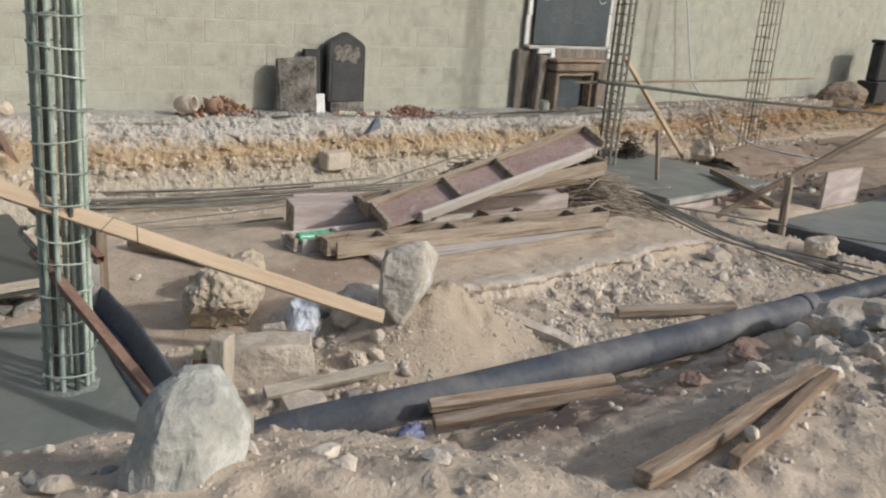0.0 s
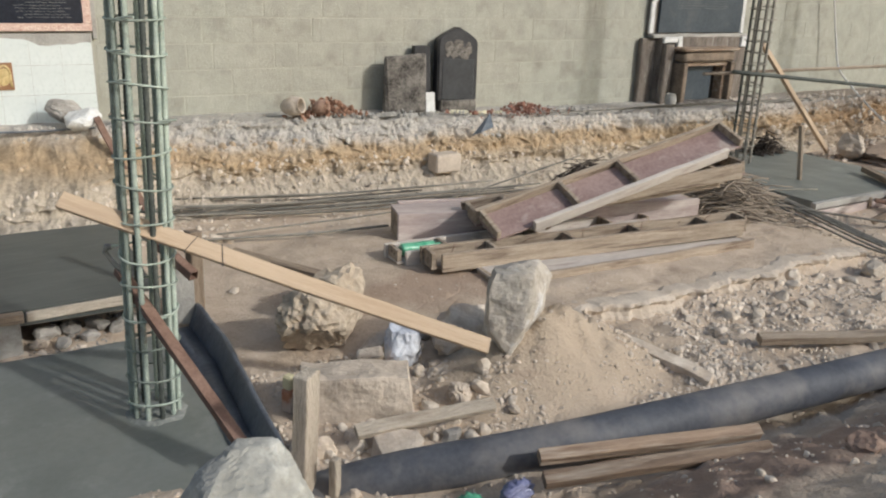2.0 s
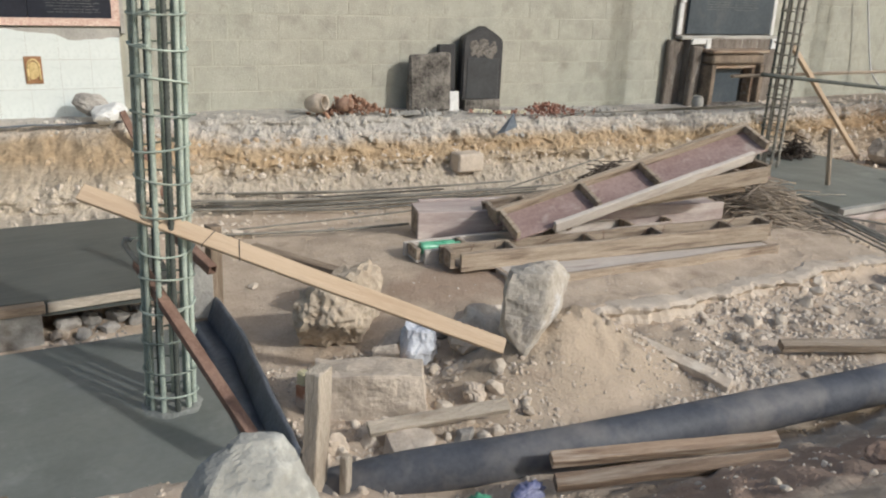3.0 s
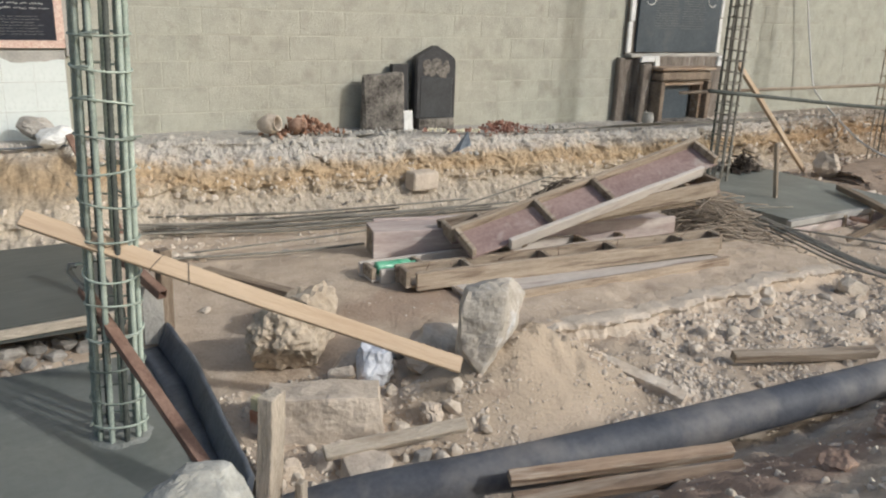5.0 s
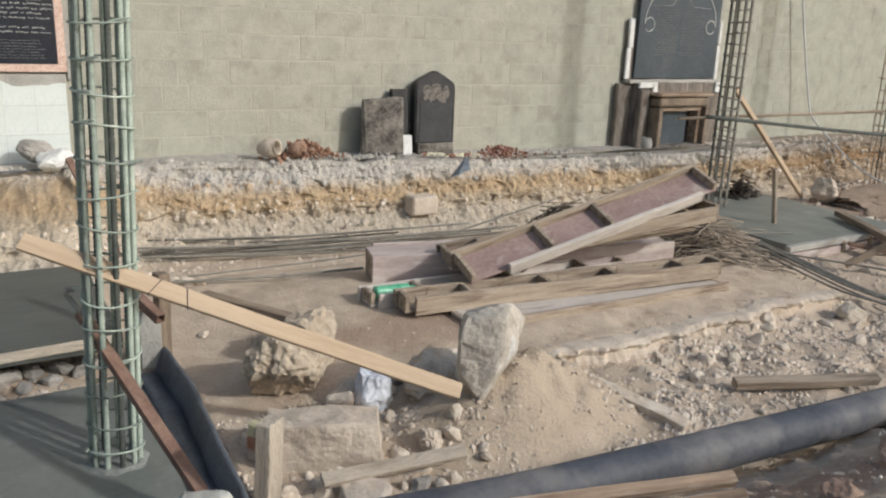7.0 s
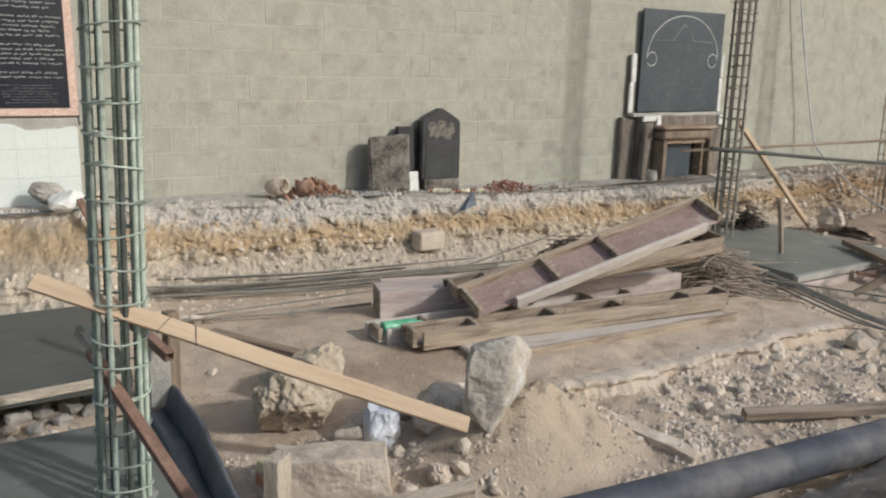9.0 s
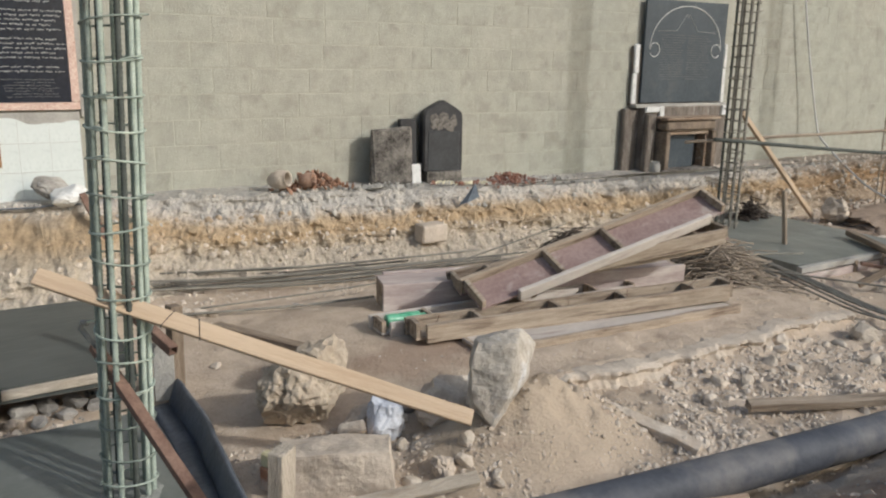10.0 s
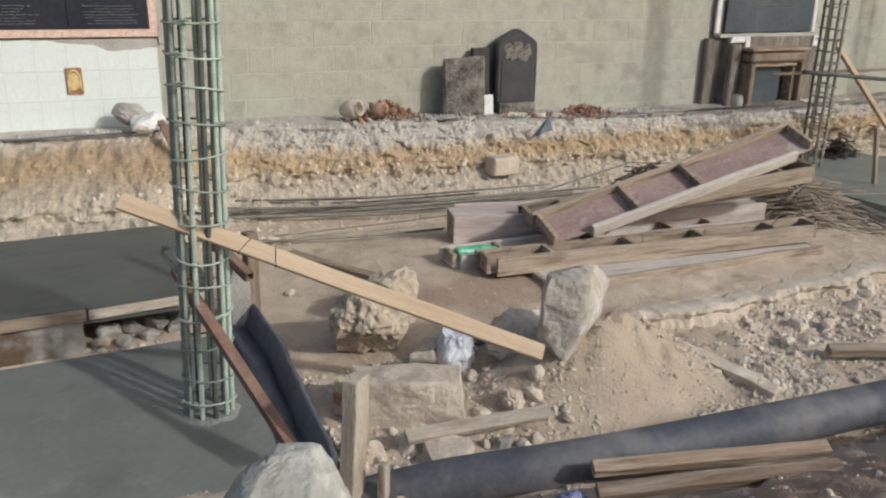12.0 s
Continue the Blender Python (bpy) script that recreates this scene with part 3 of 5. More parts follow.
def tie_wire(name, m, width, thick, skew, label):
    """One turn of wire round a plank, crossing it aslant."""
    bm = bmesh.new()
    w, t = width / 2 + 0.002, thick / 2 + 0.002
    ring = [(-skew, -w, t), (skew, w, t), (skew, w, -t), (-skew, -w, -t), (-skew, -w, t), (-skew + 0.004, -w - 0.012, t + 0.008)]
    tube_into(bm, [Vector(p).lerp(Vector(q), k / 4) for p, q in zip(ring, ring[1:]) for k in range(4)], 0.0016, 5)
    single(name, bm, M_BLACK, m, label=label, category="wire")


PLANK_POSE = along((0.483, 3.415, 0.886), (1.935, 2.748, 0.283), (0.35, -0.75, 0.3))
for k, skew in ((-0.37, 0.012), (-0.25, -0.014)):
    tie_wire("tie_wire", PLANK_POSE @ pose(k, 0, 0), 0.067, 0.022, skew, "thin black wire binding the pine plank")


M_SLURRYGREY = grainy("dry_cement_crust", (0.22, 0.22, 0.20), (0.36, 0.35, 0.32), 12.0, 0.8, 0.5, 60)


def channel(name, p0, p1, w, h, t, material, **tags):
    """A rolled steel channel: web and two flanges."""
    root = thing(name, p0, **tags)
    m = along(p0, p1)
    ln = (Vector(p1) - Vector(p0)).length
    part("web", box_bm(ln, w, t, 0.001), material, root, m=m)
    for s in (-1, 1):
        part("flange", box_bm(ln, t, h, 0.001), material, root, m=m @ pose(0, s * (w / 2 - t / 2), -h / 2 + t / 2 - 0.001))
    return root


leaning = channel("steel_channel", (0.667, 3.447, 0.586), (0.905, 2.66, 0.165), 0.042, 0.03, 0.006, M_RUST, label="rusty brown steel channel leaning against the cage", category="steel bar")
part("hook", tube_into(bmesh.new(), [(0.675, 3.42, 0.575), (0.645, 3.46, 0.61), (0.625, 3.48, 0.645), (0.63, 3.47, 0.672), (0.65, 3.46, 0.668)], 0.011, 8), M_SLURRYGREY, leaning, "bent grey hook caked with cement")


def square_tube(p0, p1, w, t, material, **tags):
    root = thing("steel_tube", p0, **tags)
    m, ln = along(p0, p1), (Vector(p1) - Vector(p0)).length
    for s in (-1, 1):
        part("side", box_bm(ln, t, w, 0.001), material, root, m=m @ pose(0, s * (w - t) / 2, 0))
        part("face", box_bm(ln, w - 2 * t - 0.001, t, 0), material, root, m=m @ pose(0, 0, s * (w - t) / 2))
    return root


square_tube((0.86, 4.42, 0.50), (1.05, 3.93, 0.325), 0.045, 0.004, M_RUST, label="short rusty square steel tube with open end", category="steel tube")
plank("timber_post", (1.10, 4.16, -0.05), (1.11, 4.17, 0.47), 0.075, 0.06, M_OLDWOOD, (1, 0.2, 0), 5, label="upright square brown timber post beside the pad", category="timber post")
plank("form_board", (0.985, 4.10, 0.17), (1.08, 4.08, 0.17), 0.30, 0.02, M_CONC, (0, 1, 0), 6, label="grey cement-smeared board closing the pad corner", category="board")


def dark_form():
    """A dark sheet folded along the pad's edge: a flap on the concrete and a riser that leans outwards."""
    root = thing("edge_form", (1.02, 3.4, 0.0), label="folded dark rubbery sheet edging the wet concrete pad", category="formwork")

    def sheet(profile):
        bm = bmesh.new()
        rows = []
        for i in range(40):
            u = i / 39
            y = 4.07 - 1.42 * u
            mid = lerp_line([(0, 1.035), (0.3, 1.045), (0.7, 1.012), (1, 0.985)], u) + 0.008 * fbm(u * 5, 2.2)
            tall = 1.0 - 0.12 * smooth(0.5, 1.0, u) + 0.06 * fbm(u * 6, 5.5)
            rows.append([bm.verts.new((mid + x, y, z * (tall if z > 0.02 else 1) + 0.003 * fbm(u * 12, x * 20))) for x, z in profile])
        for a, b in zip(rows, rows[1:]):
            for k in range(len(profile)):
                k1 = (k + 1) % len(profile)
                bm.faces.new((a[k], b[k], b[k1], a[k1])).smooth = k not in (len(profile) - 1,)
        bm.faces.new(rows[0])
        bm.faces.new(rows[-1][::-1])
        bmesh.ops.recalc_face_normals(bm, faces=bm.faces[:])
        return bm

    part("flap", sheet([(-0.085, 0.009), (-0.04, 0.013), (0.004, 0.015), (0.004, -0.012), (-0.085, -0.012)]), M_FORMBLACK, root)
    part("riser", sheet([(0.005, -0.02), (0.007, 0.016), (0.030, 0.07), (0.044, 0.118), (0.055, 0.125), (0.066, 0.117), (0.058, 0.06), (0.034, -0.05)]), M_FORMBLACK, root)
    return root


dark_form()

# slab edge boards, pier and rubble in the gap below
plank("edge_board", (0.34, 4.165, 0.155), (0.90, 4.165, 0.17), 0.045, 0.022, M_POST, (0, -1, 0), 7, label="pale weathered edge board along the cast strip", category="plank")
plank("edge_board", (-1.4, 4.12, 0.17), (0.33, 4.13, 0.175), 0.045, 0.05, M_OLDWOOD, (0, -1, 0), 8, label="dark brown timber along the cast strip", category="plank")
plank("shutter_panel", (-1.4, 4.15, 0.055), (0.31, 4.15, 0.065), 0.17, 0.03, M_STAINED, (0, -1, 0), 9, label="stained grey shuttering panel splashed with cement", category="formwork")
plank("low_timber", (-0.25, 2.92, 0.03), (0.14, 2.80, 0.045), 0.05, 0.045, M_OLDWOOD, (0, 0, 1), 4, label="dark wet timber lying on the concrete", category="plank")
plank("brace_stick", (0.985, 6.33, 0.69), (1.20, 5.70, 0.06), 0.045, 0.03, M_RUST, (0, -1, 0.3), 3, label="reddish brown timber brace leaning on the embankment", category="plank")
plank("flat_timber", (1.49, 4.88, 0.085), (1.85, 4.09, 0.11), 0.07, 0.045, M_OLDWOOD, (0, 0, 1), 13, label="grey-brown timber lying flat on the soil", category="plank")

# slurry collar round the cage
bm = bmesh.new()
bmesh.ops.create_cone(bm, segments=40, radius1=0.125, radius2=0.10, depth=0.014, cap_ends=True)
bmesh.ops.subdivide_edges(bm, edges=bm.edges, cuts=2)
for v in bm.verts:
    v.co *= 1 + 0.16 * fbm(v.co.x * 14, v.co.y * 14, v.co.z * 30)
M_SLURRY = grainy("drying_slurry", (0.17, 0.18, 0.165), (0.30, 0.31, 0.285), 14.0, 0.6, 0.5, 60)
single("cement_collar", bm, M_SLURRY, pose(0.74, 3.33, 0.003), label="rough splash of cement round the cage foot", category="cement")

M_POT = grainy("dusty_beige_stone", (0.42, 0.35, 0.28), (0.60, 0.52, 0.43), 8.0, 0.9, 0.6, 50)
# ---- boulders ----
def boulder(name, size, seed, m, material, label, rough=0.3, sub=4, facets=8, fine=0.05, pits=0.0):
    return single(name, rock_bm(*size, seed, rough, sub, facets, fine, pits), material, m, label=label, category="boulder")


def cleft_boulder(points, centre, seed, material, label):
    return single("boulder", hull_rock(points, centre, seed, 5, 0.012, 1), material, pose(*centre), label=label, category="boulder")


cleft_boulder([(1.99, 2.86, 0.44), (2.035, 2.88, 0.545), (2.15, 2.89, 0.562), (2.29, 2.91, 0.55), (2.385, 2.92, 0.46), (2.34, 2.93, 0.28), (2.30, 2.95, 0.12), (2.08, 2.80, 0.18), (2.0, 2.85, 0.30), (2.17, 2.79, 0.54), (2.15, 2.755, 0.42), (2.14, 3.05, 0.5), (2.08, 3.02, 0.2), (2.33, 3.04, 0.2), (2.33, 3.04, 0.45)], (2.2, 2.9, 0.36), 3, M_MOUNDROCK, "upright pale grey boulder standing on an earth mound")
cleft_boulder([(0.43, 1.60, 0.66), (0.50, 1.63, 0.75), (0.53, 1.64, 0.80), (0.62, 1.67, 0.83), (0.69, 1.66, 0.82), (0.72, 1.62, 0.78), (0.75, 1.60, 0.69), (0.72, 1.56, 0.65), (0.65, 1.50, 0.50), (0.60, 1.46, 0.42), (0.47, 1.47, 0.44), (0.42, 1.54, 0.50), (0.54, 1.56, 0.815), (0.57, 1.485, 0.72), (0.485, 1.51, 0.73), (0.63, 1.53, 0.785), (0.60, 1.78, 0.62), (0.70, 1.74, 0.42), (0.48, 1.74, 0.42)], (0.59, 1.63, 0.60), 8, M_GREY, "large pale greenish granite boulder on the bank")
boulder("porous_boulder", (0.205, 0.18, 0.205), 8, pose(1.505, 3.53, 0.185, 0, 0, 10), M_CORAL, "brown porous boulder with pits on the pit floor", 0.3, 5, 7, 0.07, 0.14)
boulder("porous_boulder", (0.21, 0.15, 0.185), 33, pose(1.73, 3.80, 0.13, 0, 0, 20), M_CORAL, "light brown crumbly boulder behind the plank", 0.35, 4, 7, 0.12, 0.2)
boulder("boulder", (0.105, 0.085, 0.125), 5, pose(1.795, 3.22, 0.135, 0, 8, 0), M_BLUEROCK, "small bluish white boulder below the plank", 0.4, 4, 9, 0.10)
boulder("boulder", (0.24, 0.13, 0.14), 17, pose(2.14, 3.24, 0.10, 0, 10, 30), M_ROCK, "pale limestone boulder half hidden behind the upright one")
plank("wood_post", (1.04, 2.50, -0.05), (1.075, 2.515, 0.475), 0.078, 0.055, M_POST, (0.6, -0.8, 0), 15, wob=0.010, label="rough cement-stained wooden post standing by the pipe", category="timber post")
plank("wood_stub", (1.135, 2.44, 0.0), (1.14, 2.45, 0.17), 0.035, 0.03, M_POST, (0.6, -0.8, 0), 16, label="short wooden stake beside the post", category="timber post")
single("concrete_block", hull_rock([(1.19, 2.955, 0.0), (1.195, 2.95, 0.205), (1.59, 2.775, 0.215), (1.605, 2.75, 0.02), (1.27, 3.12, 0.0), (1.27, 3.12, 0.20), (1.67, 2.93, 0.205), (1.66, 2.93, 0.0), (1.57, 2.76, 0.05), (1.38, 2.855, 0.218)], (1.4, 2.95, 0.1), 18, 6, 0.009, 1), M_POT, pose(1.4, 2.95, 0.1), label="long broken pale concrete block on the rubble", category="concrete block")
plank("loose_batten", (1.315, 2.675, 0.10), (1.875, 2.60, 0.11), 0.055, 0.03, M_POST, (0, -0.5, 1), 19, label="grey weathered slat lying on rubble", category="plank")
single("flat_stone", hull_rock([(1.375, 2.654, 0.085), (1.45, 2.65, 0.098), (1.536, 2.60, 0.09), (1.53, 2.545, 0.075), (1.459, 2.494, 0.075), (1.35, 2.50, 0.068), (1.35, 2.62, 0.02), (1.52, 2.57, 0.0), (1.46, 2.48, 0.0), (1.36, 2.49, 0.0)], (1.44, 2.57, 0.06), 20, 4, 0.007, 1), M_POT, pose(1.44, 2.57, 0.06), label="flat broken pale stone on the rubble", category="stone")
M_BRICK = grainy("broken_brick", (0.36, 0.16, 0.09), (0.55, 0.30, 0.19), 9.0, 0.9, 0.5, 60, stain=(0.6, 0.52, 0.44), stain_scale=6.0, stain_at=(0.45, 0.6))
bricklet = thing("brick_bit", (1.61, 3.19, 0.04), label="broken red brick caked with pale mortar", category="brick")
part("mortar", hull_rock([(-0.06, -0.04, -0.04), (-0.055, -0.045, 0.03), (0.065, -0.05, 0.05), (0.06, 0.04, 0.055), (-0.05, 0.05, 0.04), (0.06, 0.05, -0.03), (-0.05, 0.05, -0.04), (0.03, -0.05, -0.005)], (0, 0, 0), 22, 3, 0.006, 1), M_ROCK, bricklet, "pale mortar crust", m=pose(1.61, 3.19, 0.09, 0, 0, -20))
part("brick_core", box_bm(0.085, 0.07, 0.045, 0.008, 0.01, 3, 22), M_BRICK, bricklet, "orange-red brick", m=pose(1.63, 3.168, 0.068, 0, -4, -20))
offcut = thing("brick_bit", (1.20, 3.06, 0.03), label="orange brick offcut with a yellowish mortar cap beside the post", category="brick")
part("brick_core", box_bm(0.05, 0.05, 0.10, 0.006, 0.005, 3, 23), M_BRICK, offcut, m=pose(1.20, 3.06, 0.07, 0, 0, 30))
part("mortar_cap", box_bm(0.042, 0.045, 0.06, 0.008, 0.006, 3, 24), M_CREAMCAP, offcut, "yellowish mortar", m=pose(1.20, 3.06, 0.149, 0, 4, 30))
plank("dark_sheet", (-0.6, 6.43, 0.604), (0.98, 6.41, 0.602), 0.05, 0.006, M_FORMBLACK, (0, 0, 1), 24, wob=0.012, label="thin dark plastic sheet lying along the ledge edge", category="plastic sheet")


# ---- stack of timber beam forms ----
def trough(p0, p1, width, deep, ribs, up=(0, 0, 1), flip=False, floor=None, seed=0, slip=0.0, side=None, at=None, **tags):
    """A U-shaped beam form: plywood floor, two side boards, cross ribs and end boards."""
    p0, p1 = Vector(p0), Vector(p1)
    root = thing("beam_form", p0, **tags)
    m = along(p0, p1, up)
    if flip:
        m = m @ pose(0, 0, deep, 180, 0, 0)
    ln = (p1 - p0).length
    part("floor_sheet", box_bm(ln - 0.03, width, 0.014, 0.001, 0.002, 8, seed), floor or M_PLY, root, m=m @ pose(0, 0, 0.008))
    for s in (-1, 1):
        part("side_board", box_bm(ln * (1 if s > 0 else 0.94 - slip), 0.03, deep, 0.004, 0.005, 12, seed + s), side or (M_PLYGREY if slip and s < 0 else M_PLANK), root, m=m @ pose(slip * 0.3 if s < 0 else 0, s * (width / 2 + 0.018), deep / 2 - 0.012))
    for k in range(ribs):
        u = at[k] - 0.5 if at else (k + 0.5) / ribs - 0.5
        part("rib", box_bm(0.026, width - 0.004, deep * 0.82, 0.002), M_PLANK, root, m=m @ pose(u * ln * 0.96 + 0.02 * (k % 2), 0, deep * 0.45 + 0.004))
    for s in (-1, 1):
        part("end_board", box_bm(0.028, width - 0.004, deep * 0.9, 0.003), M_PLANK, root, m=m @ pose(s * (ln / 2 - 0.03), 0, deep * 0.46))
    return root


FORMS = dict(category="beam form", group="beam forms in the stack")
trough((2.48, 4.70, 0.075), (4.55, 4.18, 0.085), 0.25, 0.21, 0, flip=True, floor=M_PLYPINK, side=M_PLYPINK, seed=1, label="upturned plywood beam form, pinkish grey and worn, in the stack", **FORMS)
trough((2.23, 4.23, 0.125), (4.10, 4.12, 0.14), 0.14, 0.09, 3, floor=M_PLYGREY, side=M_PLYGREY, seed=2, label="narrow grey beam form holding a green bottle", **FORMS)
trough((2.335, 4.0, 0.150), (4.52, 3.66, 0.195), 0.125, 0.105, 4, floor=M_PLANK, side=M_PLANK, seed=3, at=(0.17, 0.40, 0.63, 0.86), label="long weathered plank form with dividing blocks, in the stack", **FORMS)
trough((2.57, 3.755, 0.088), (4.46, 3.635, 0.10), 0.23, 0.066, 0, flip=True, floor=M_PLYGREY, seed=4, label="low beam form lying with its plywood face up", **FORMS)
trough((2.84, 4.36, 0.255), (4.60, 3.84, 0.545), 0.26, 0.10, 4, seed=5, label="reddish beam form propped on the stack", **FORMS)
trough((2.775, 4.07, 0.285), (4.62, 3.925, 0.742), 0.215, 0.075, 2, up=(-0.16, -0.42, 1), seed=6, slip=0.16, at=(0.30, 0.53), label="open plank trough with red plywood floor atop the stack", **FORMS)
plank("form_prop", (3.0, 4.2, 0.29), (4.42, 3.82, 0.47), 0.06, 0.03, M_PLANK, (0, 0, 1), 31, label="yellowish loose board between the beam forms", category="plank")
plank("packer", (3.05, 4.42, 0.115), (3.07, 4.06, 0.115), 0.05, 0.035, M_OLDWOOD, (0, 0, 1), 34, label="timber packer under the beam forms", category="plank")
plank("form_prop", (3.35, 4.28, 0.10), (3.42, 4.20, 0.37), 0.05, 0.04, M_OLDWOOD, (1, 0, 0), 32, label="short timber prop under the beam forms", category="plank")

# bent nails left in the boards
rnd = random.Random(9)
for a, b, count in (((2.36, 3.93, 0.262), (4.5, 3.595, 0.31), 10), ((2.62, 3.63, 0.13), (4.44, 3.51, 0.14), 7)):
    for k in range(count):
        p = Vector(a).lerp(Vector(b), (k + rnd.uniform(0.1, 0.9)) / count)
        tip = Vector((rnd.uniform(-0.02, 0.02), rnd.uniform(-0.03, 0.0), rnd.uniform(0.01, 0.035)))
        single("nail", tube_into(bmesh.new(), [p - tip * 0.8, p, p + tip * 0.6, p + tip * 1.3], 0.0022, 5), M_RUST, label="bent rusty nail sticking out of a board", category="nail", group="nails in the forms")

# crushed green bottle in the narrow form
M_GREENP = grainy("green_plastic", (0.07, 0.33, 0.19), (0.16, 0.46, 0.29), 6.0, 0.3, 0.1, 40, spec=0.5)
M_BLUEP = grainy("blue_plastic", (0.12, 0.13, 0.26), (0.30, 0.32, 0.46), 6.0, 0.4, 0.2, 40, spec=0.5)
bottle = thing("plastic_bottle", (2.42, 4.22, 0.15), label="crushed green plastic bottle lying in a beam form", category="bottle")
bm = bmesh.new()
tube_into(bm, [(2.30 + 0.013 * k, 4.228 - 0.0008 * k, 0.185 + 0.0015 * math.sin(k * 0.7)) for k in range(17)], 0.036, 14, lump=0.03)
for v in bm.verts:
    v.co += Vector((0, 0.003, 0.003)) * fbm(v.co.x * 20, v.co.y * 20, v.co.z * 20)
part("bottle_body", bm, M_GREENP, bottle, shade=True)
bm = tube_into(bmesh.new(), [(2.51, 4.215, 0.186), (2.525, 4.214, 0.187), (2.54, 4.213, 0.187), (2.565, 4.212, 0.188)], 0.016, 12)
part("neck", bm, M_GREENP, bottle, shade=True)


# ---- heaps of tie wire and rods ----
def wire_heap(centre, size, count, seed, r, length, material, drift=0.0, **tags):
    rnd = random.Random(seed)
    bm = bmesh.new()
    for _ in range(count):
        a = drift + rnd.gauss(0, 0.45)
        ln = length * rnd.uniform(0.5, 1.2)
        c = Vector((rnd.gauss(0, size[0]), rnd.gauss(0, size[1]), 0))
        c.z = size[2] * max(0.03, math.exp(-(c.x / size[0]) ** 2 * 0.5 - (c.y / size[1]) ** 2 * 0.5) * rnd.uniform(0.1, 1.0))
        d = Vector((math.cos(a), math.sin(a), rnd.gauss(0, 0.16)))
        bend = Vector((rnd.gauss(0, 1), rnd.gauss(0, 1), -abs(rnd.gauss(0, 1)))) * ln * 0.10
        tube_into(bm, [c + d * ln * (t - 0.5) + bend * (t - 0.5) ** 2 * 4 for t in (0, 0.25, 0.5, 0.75, 1)], r, 4)
    return single("wire_heap", bm, material, pose(*centre), kind="stuff", **tags)


wire_heap((5.02, 4.20, 0.08), (0.20, 0.16, 0.36), 700, 1, 0.0045, 0.36, M_TWIG, -0.5, label="tangled heap of brown tie wire and sticks", category="wire heap")
wire_heap((4.28, 4.98, 0.06), (0.17, 0.10, 0.36), 520, 2, 0.0045, 0.34, M_BURNT, 0.12, label="dark heap of cut wire behind the forms", category="wire heap")
wire_heap((7.25, 5.66, 0.08), (0.13, 0.06, 0.24), 260, 8, 0.006, 0.18, M_BURNT, 0.8, label="small dark bunch of cut wire at the bank foot", category="wire heap")


def rod(name, pts, r, material, label, category="rebar", group="loose rebars"):
    pts = [Vector(p) for p in pts]
    fine = []
    for a, b in zip(pts, pts[1:]):
        fine += [a.lerp(b, k / 10) for k in range(10)]
    fine.append(pts[-1])
    for _ in range(8):
        fine = [fine[0]] + [(a + b + c) / 3 for a, b, c in zip(fine, fine[1:], fine[2:])] + [fine[-1]]
    return single(name, tube_into(bmesh.new(), fine, r, 7), material, label=label, category=category, group=group)


rnd = random.Random(5)
for k in range(14):
    y = 5.40 + 0.028 * k + rnd.uniform(-0.03, 0.03)
    x0, x1 = 1.05 + rnd.uniform(0, 0.5), 2.95 + rnd.uniform(-0.2, 1.3)
    z = 0.06 + 0.014 * rnd.random() + 0.05 * (k % 3 == 0)
    rod("rebar", [(x0, y + 0.33, z + 0.02), ((x0 + x1) / 2, y + 0.1, z), (x1, y - 0.12, z + 0.04)], 0.0075, M_IRON, "long dull reinforcing bar lying at the embankment foot")
rod("rebar", [(1.5, 5.30, 0.07), (2.9, 5.10, 0.13), (4.2, 4.95, 0.45)], 0.006, M_IRON, "long dull reinforcing bar resting on the wire heap")
rod("rebar", [(1.35, 5.26, 0.06), (2.1, 5.06, 0.07), (2.6, 5.0, 0.08)], 0.009, M_IRON, "short dull reinforcing bar on the sand")
for k in range(8):
    s = rnd.uniform(-0.13, 0.13)
    rod("rebar", [(5.75 + s + 0.3 * rnd.random(), 4.95 + 0.4 * rnd.random(), 0.13), (5.50 + s, 3.95, 0.15), (5.28 + s, 3.10, 0.10), (5.15 + s + rnd.uniform(0, 0.45), 2.45 - 0.5 * rnd.random(), 0.12)], 0.0075, M_IRON, "long dull reinforcing bar bent across the rubble")
rod("rebar", [(5.2, 4.3, 0.16), (5.9, 3.3, 0.14), (6.2, 2.6, 0.12), (6.9, 1.6, 0.14)], 0.008, M_IRON, "long dull reinforcing bar bent across the rubble")
rod("rebar", [(4.8, 4.2, 0.2), (5.5, 4.45, 0.17), (6.2, 4.3, 0.14)], 0.007, M_IRON, "dull reinforcing bar sticking out of the wire heap")

# ---- planks by the pipe and in the rubble ----
plank("short_beam", (1.735, 2.125, 0.19), (2.50, 1.865, 0.215), 0.045, 0.042, M_ROUGHWOOD, (0, -0.5, 1), 41, wob=0.008, label="rough weathered timber lying along the pipe", category="plank", group="timbers by the pipe")
plank("short_beam", (1.665, 2.005, 0.195), (2.42, 1.76, 0.23), 0.048, 0.042, M_ROUGHWOOD, (0, -0.5, 1), 42, wob=0.008, label="rough weathered timber lying along the pipe", category="plank", group="timbers by the pipe")
plank("short_beam", (3.39, 2.575, 0.085), (4.08, 2.28, 0.095), 0.055, 0.045, M_PLANK, (0, -0.3, 1), 43, wob=0.008, label="brown timber half sunk in the rubble slope", category="plank")
plank("broken_beam", (2.79, 2.95, 0.075), (2.885, 2.42, 0.045), 0.085, 0.06, M_ROCK, (0, 0, 1), 44, wob=0.03, label="broken concrete strip in the gravel", category="stone")
plank("long_beam", (1.43, 0.94, 0.645), (2.50, 1.06, 0.605), 0.046, 0.042, M_ROUGHWOOD, (0, 0, 1), 45, wob=0.012, label="long weathered beam lying on the near rubble", category="plank")
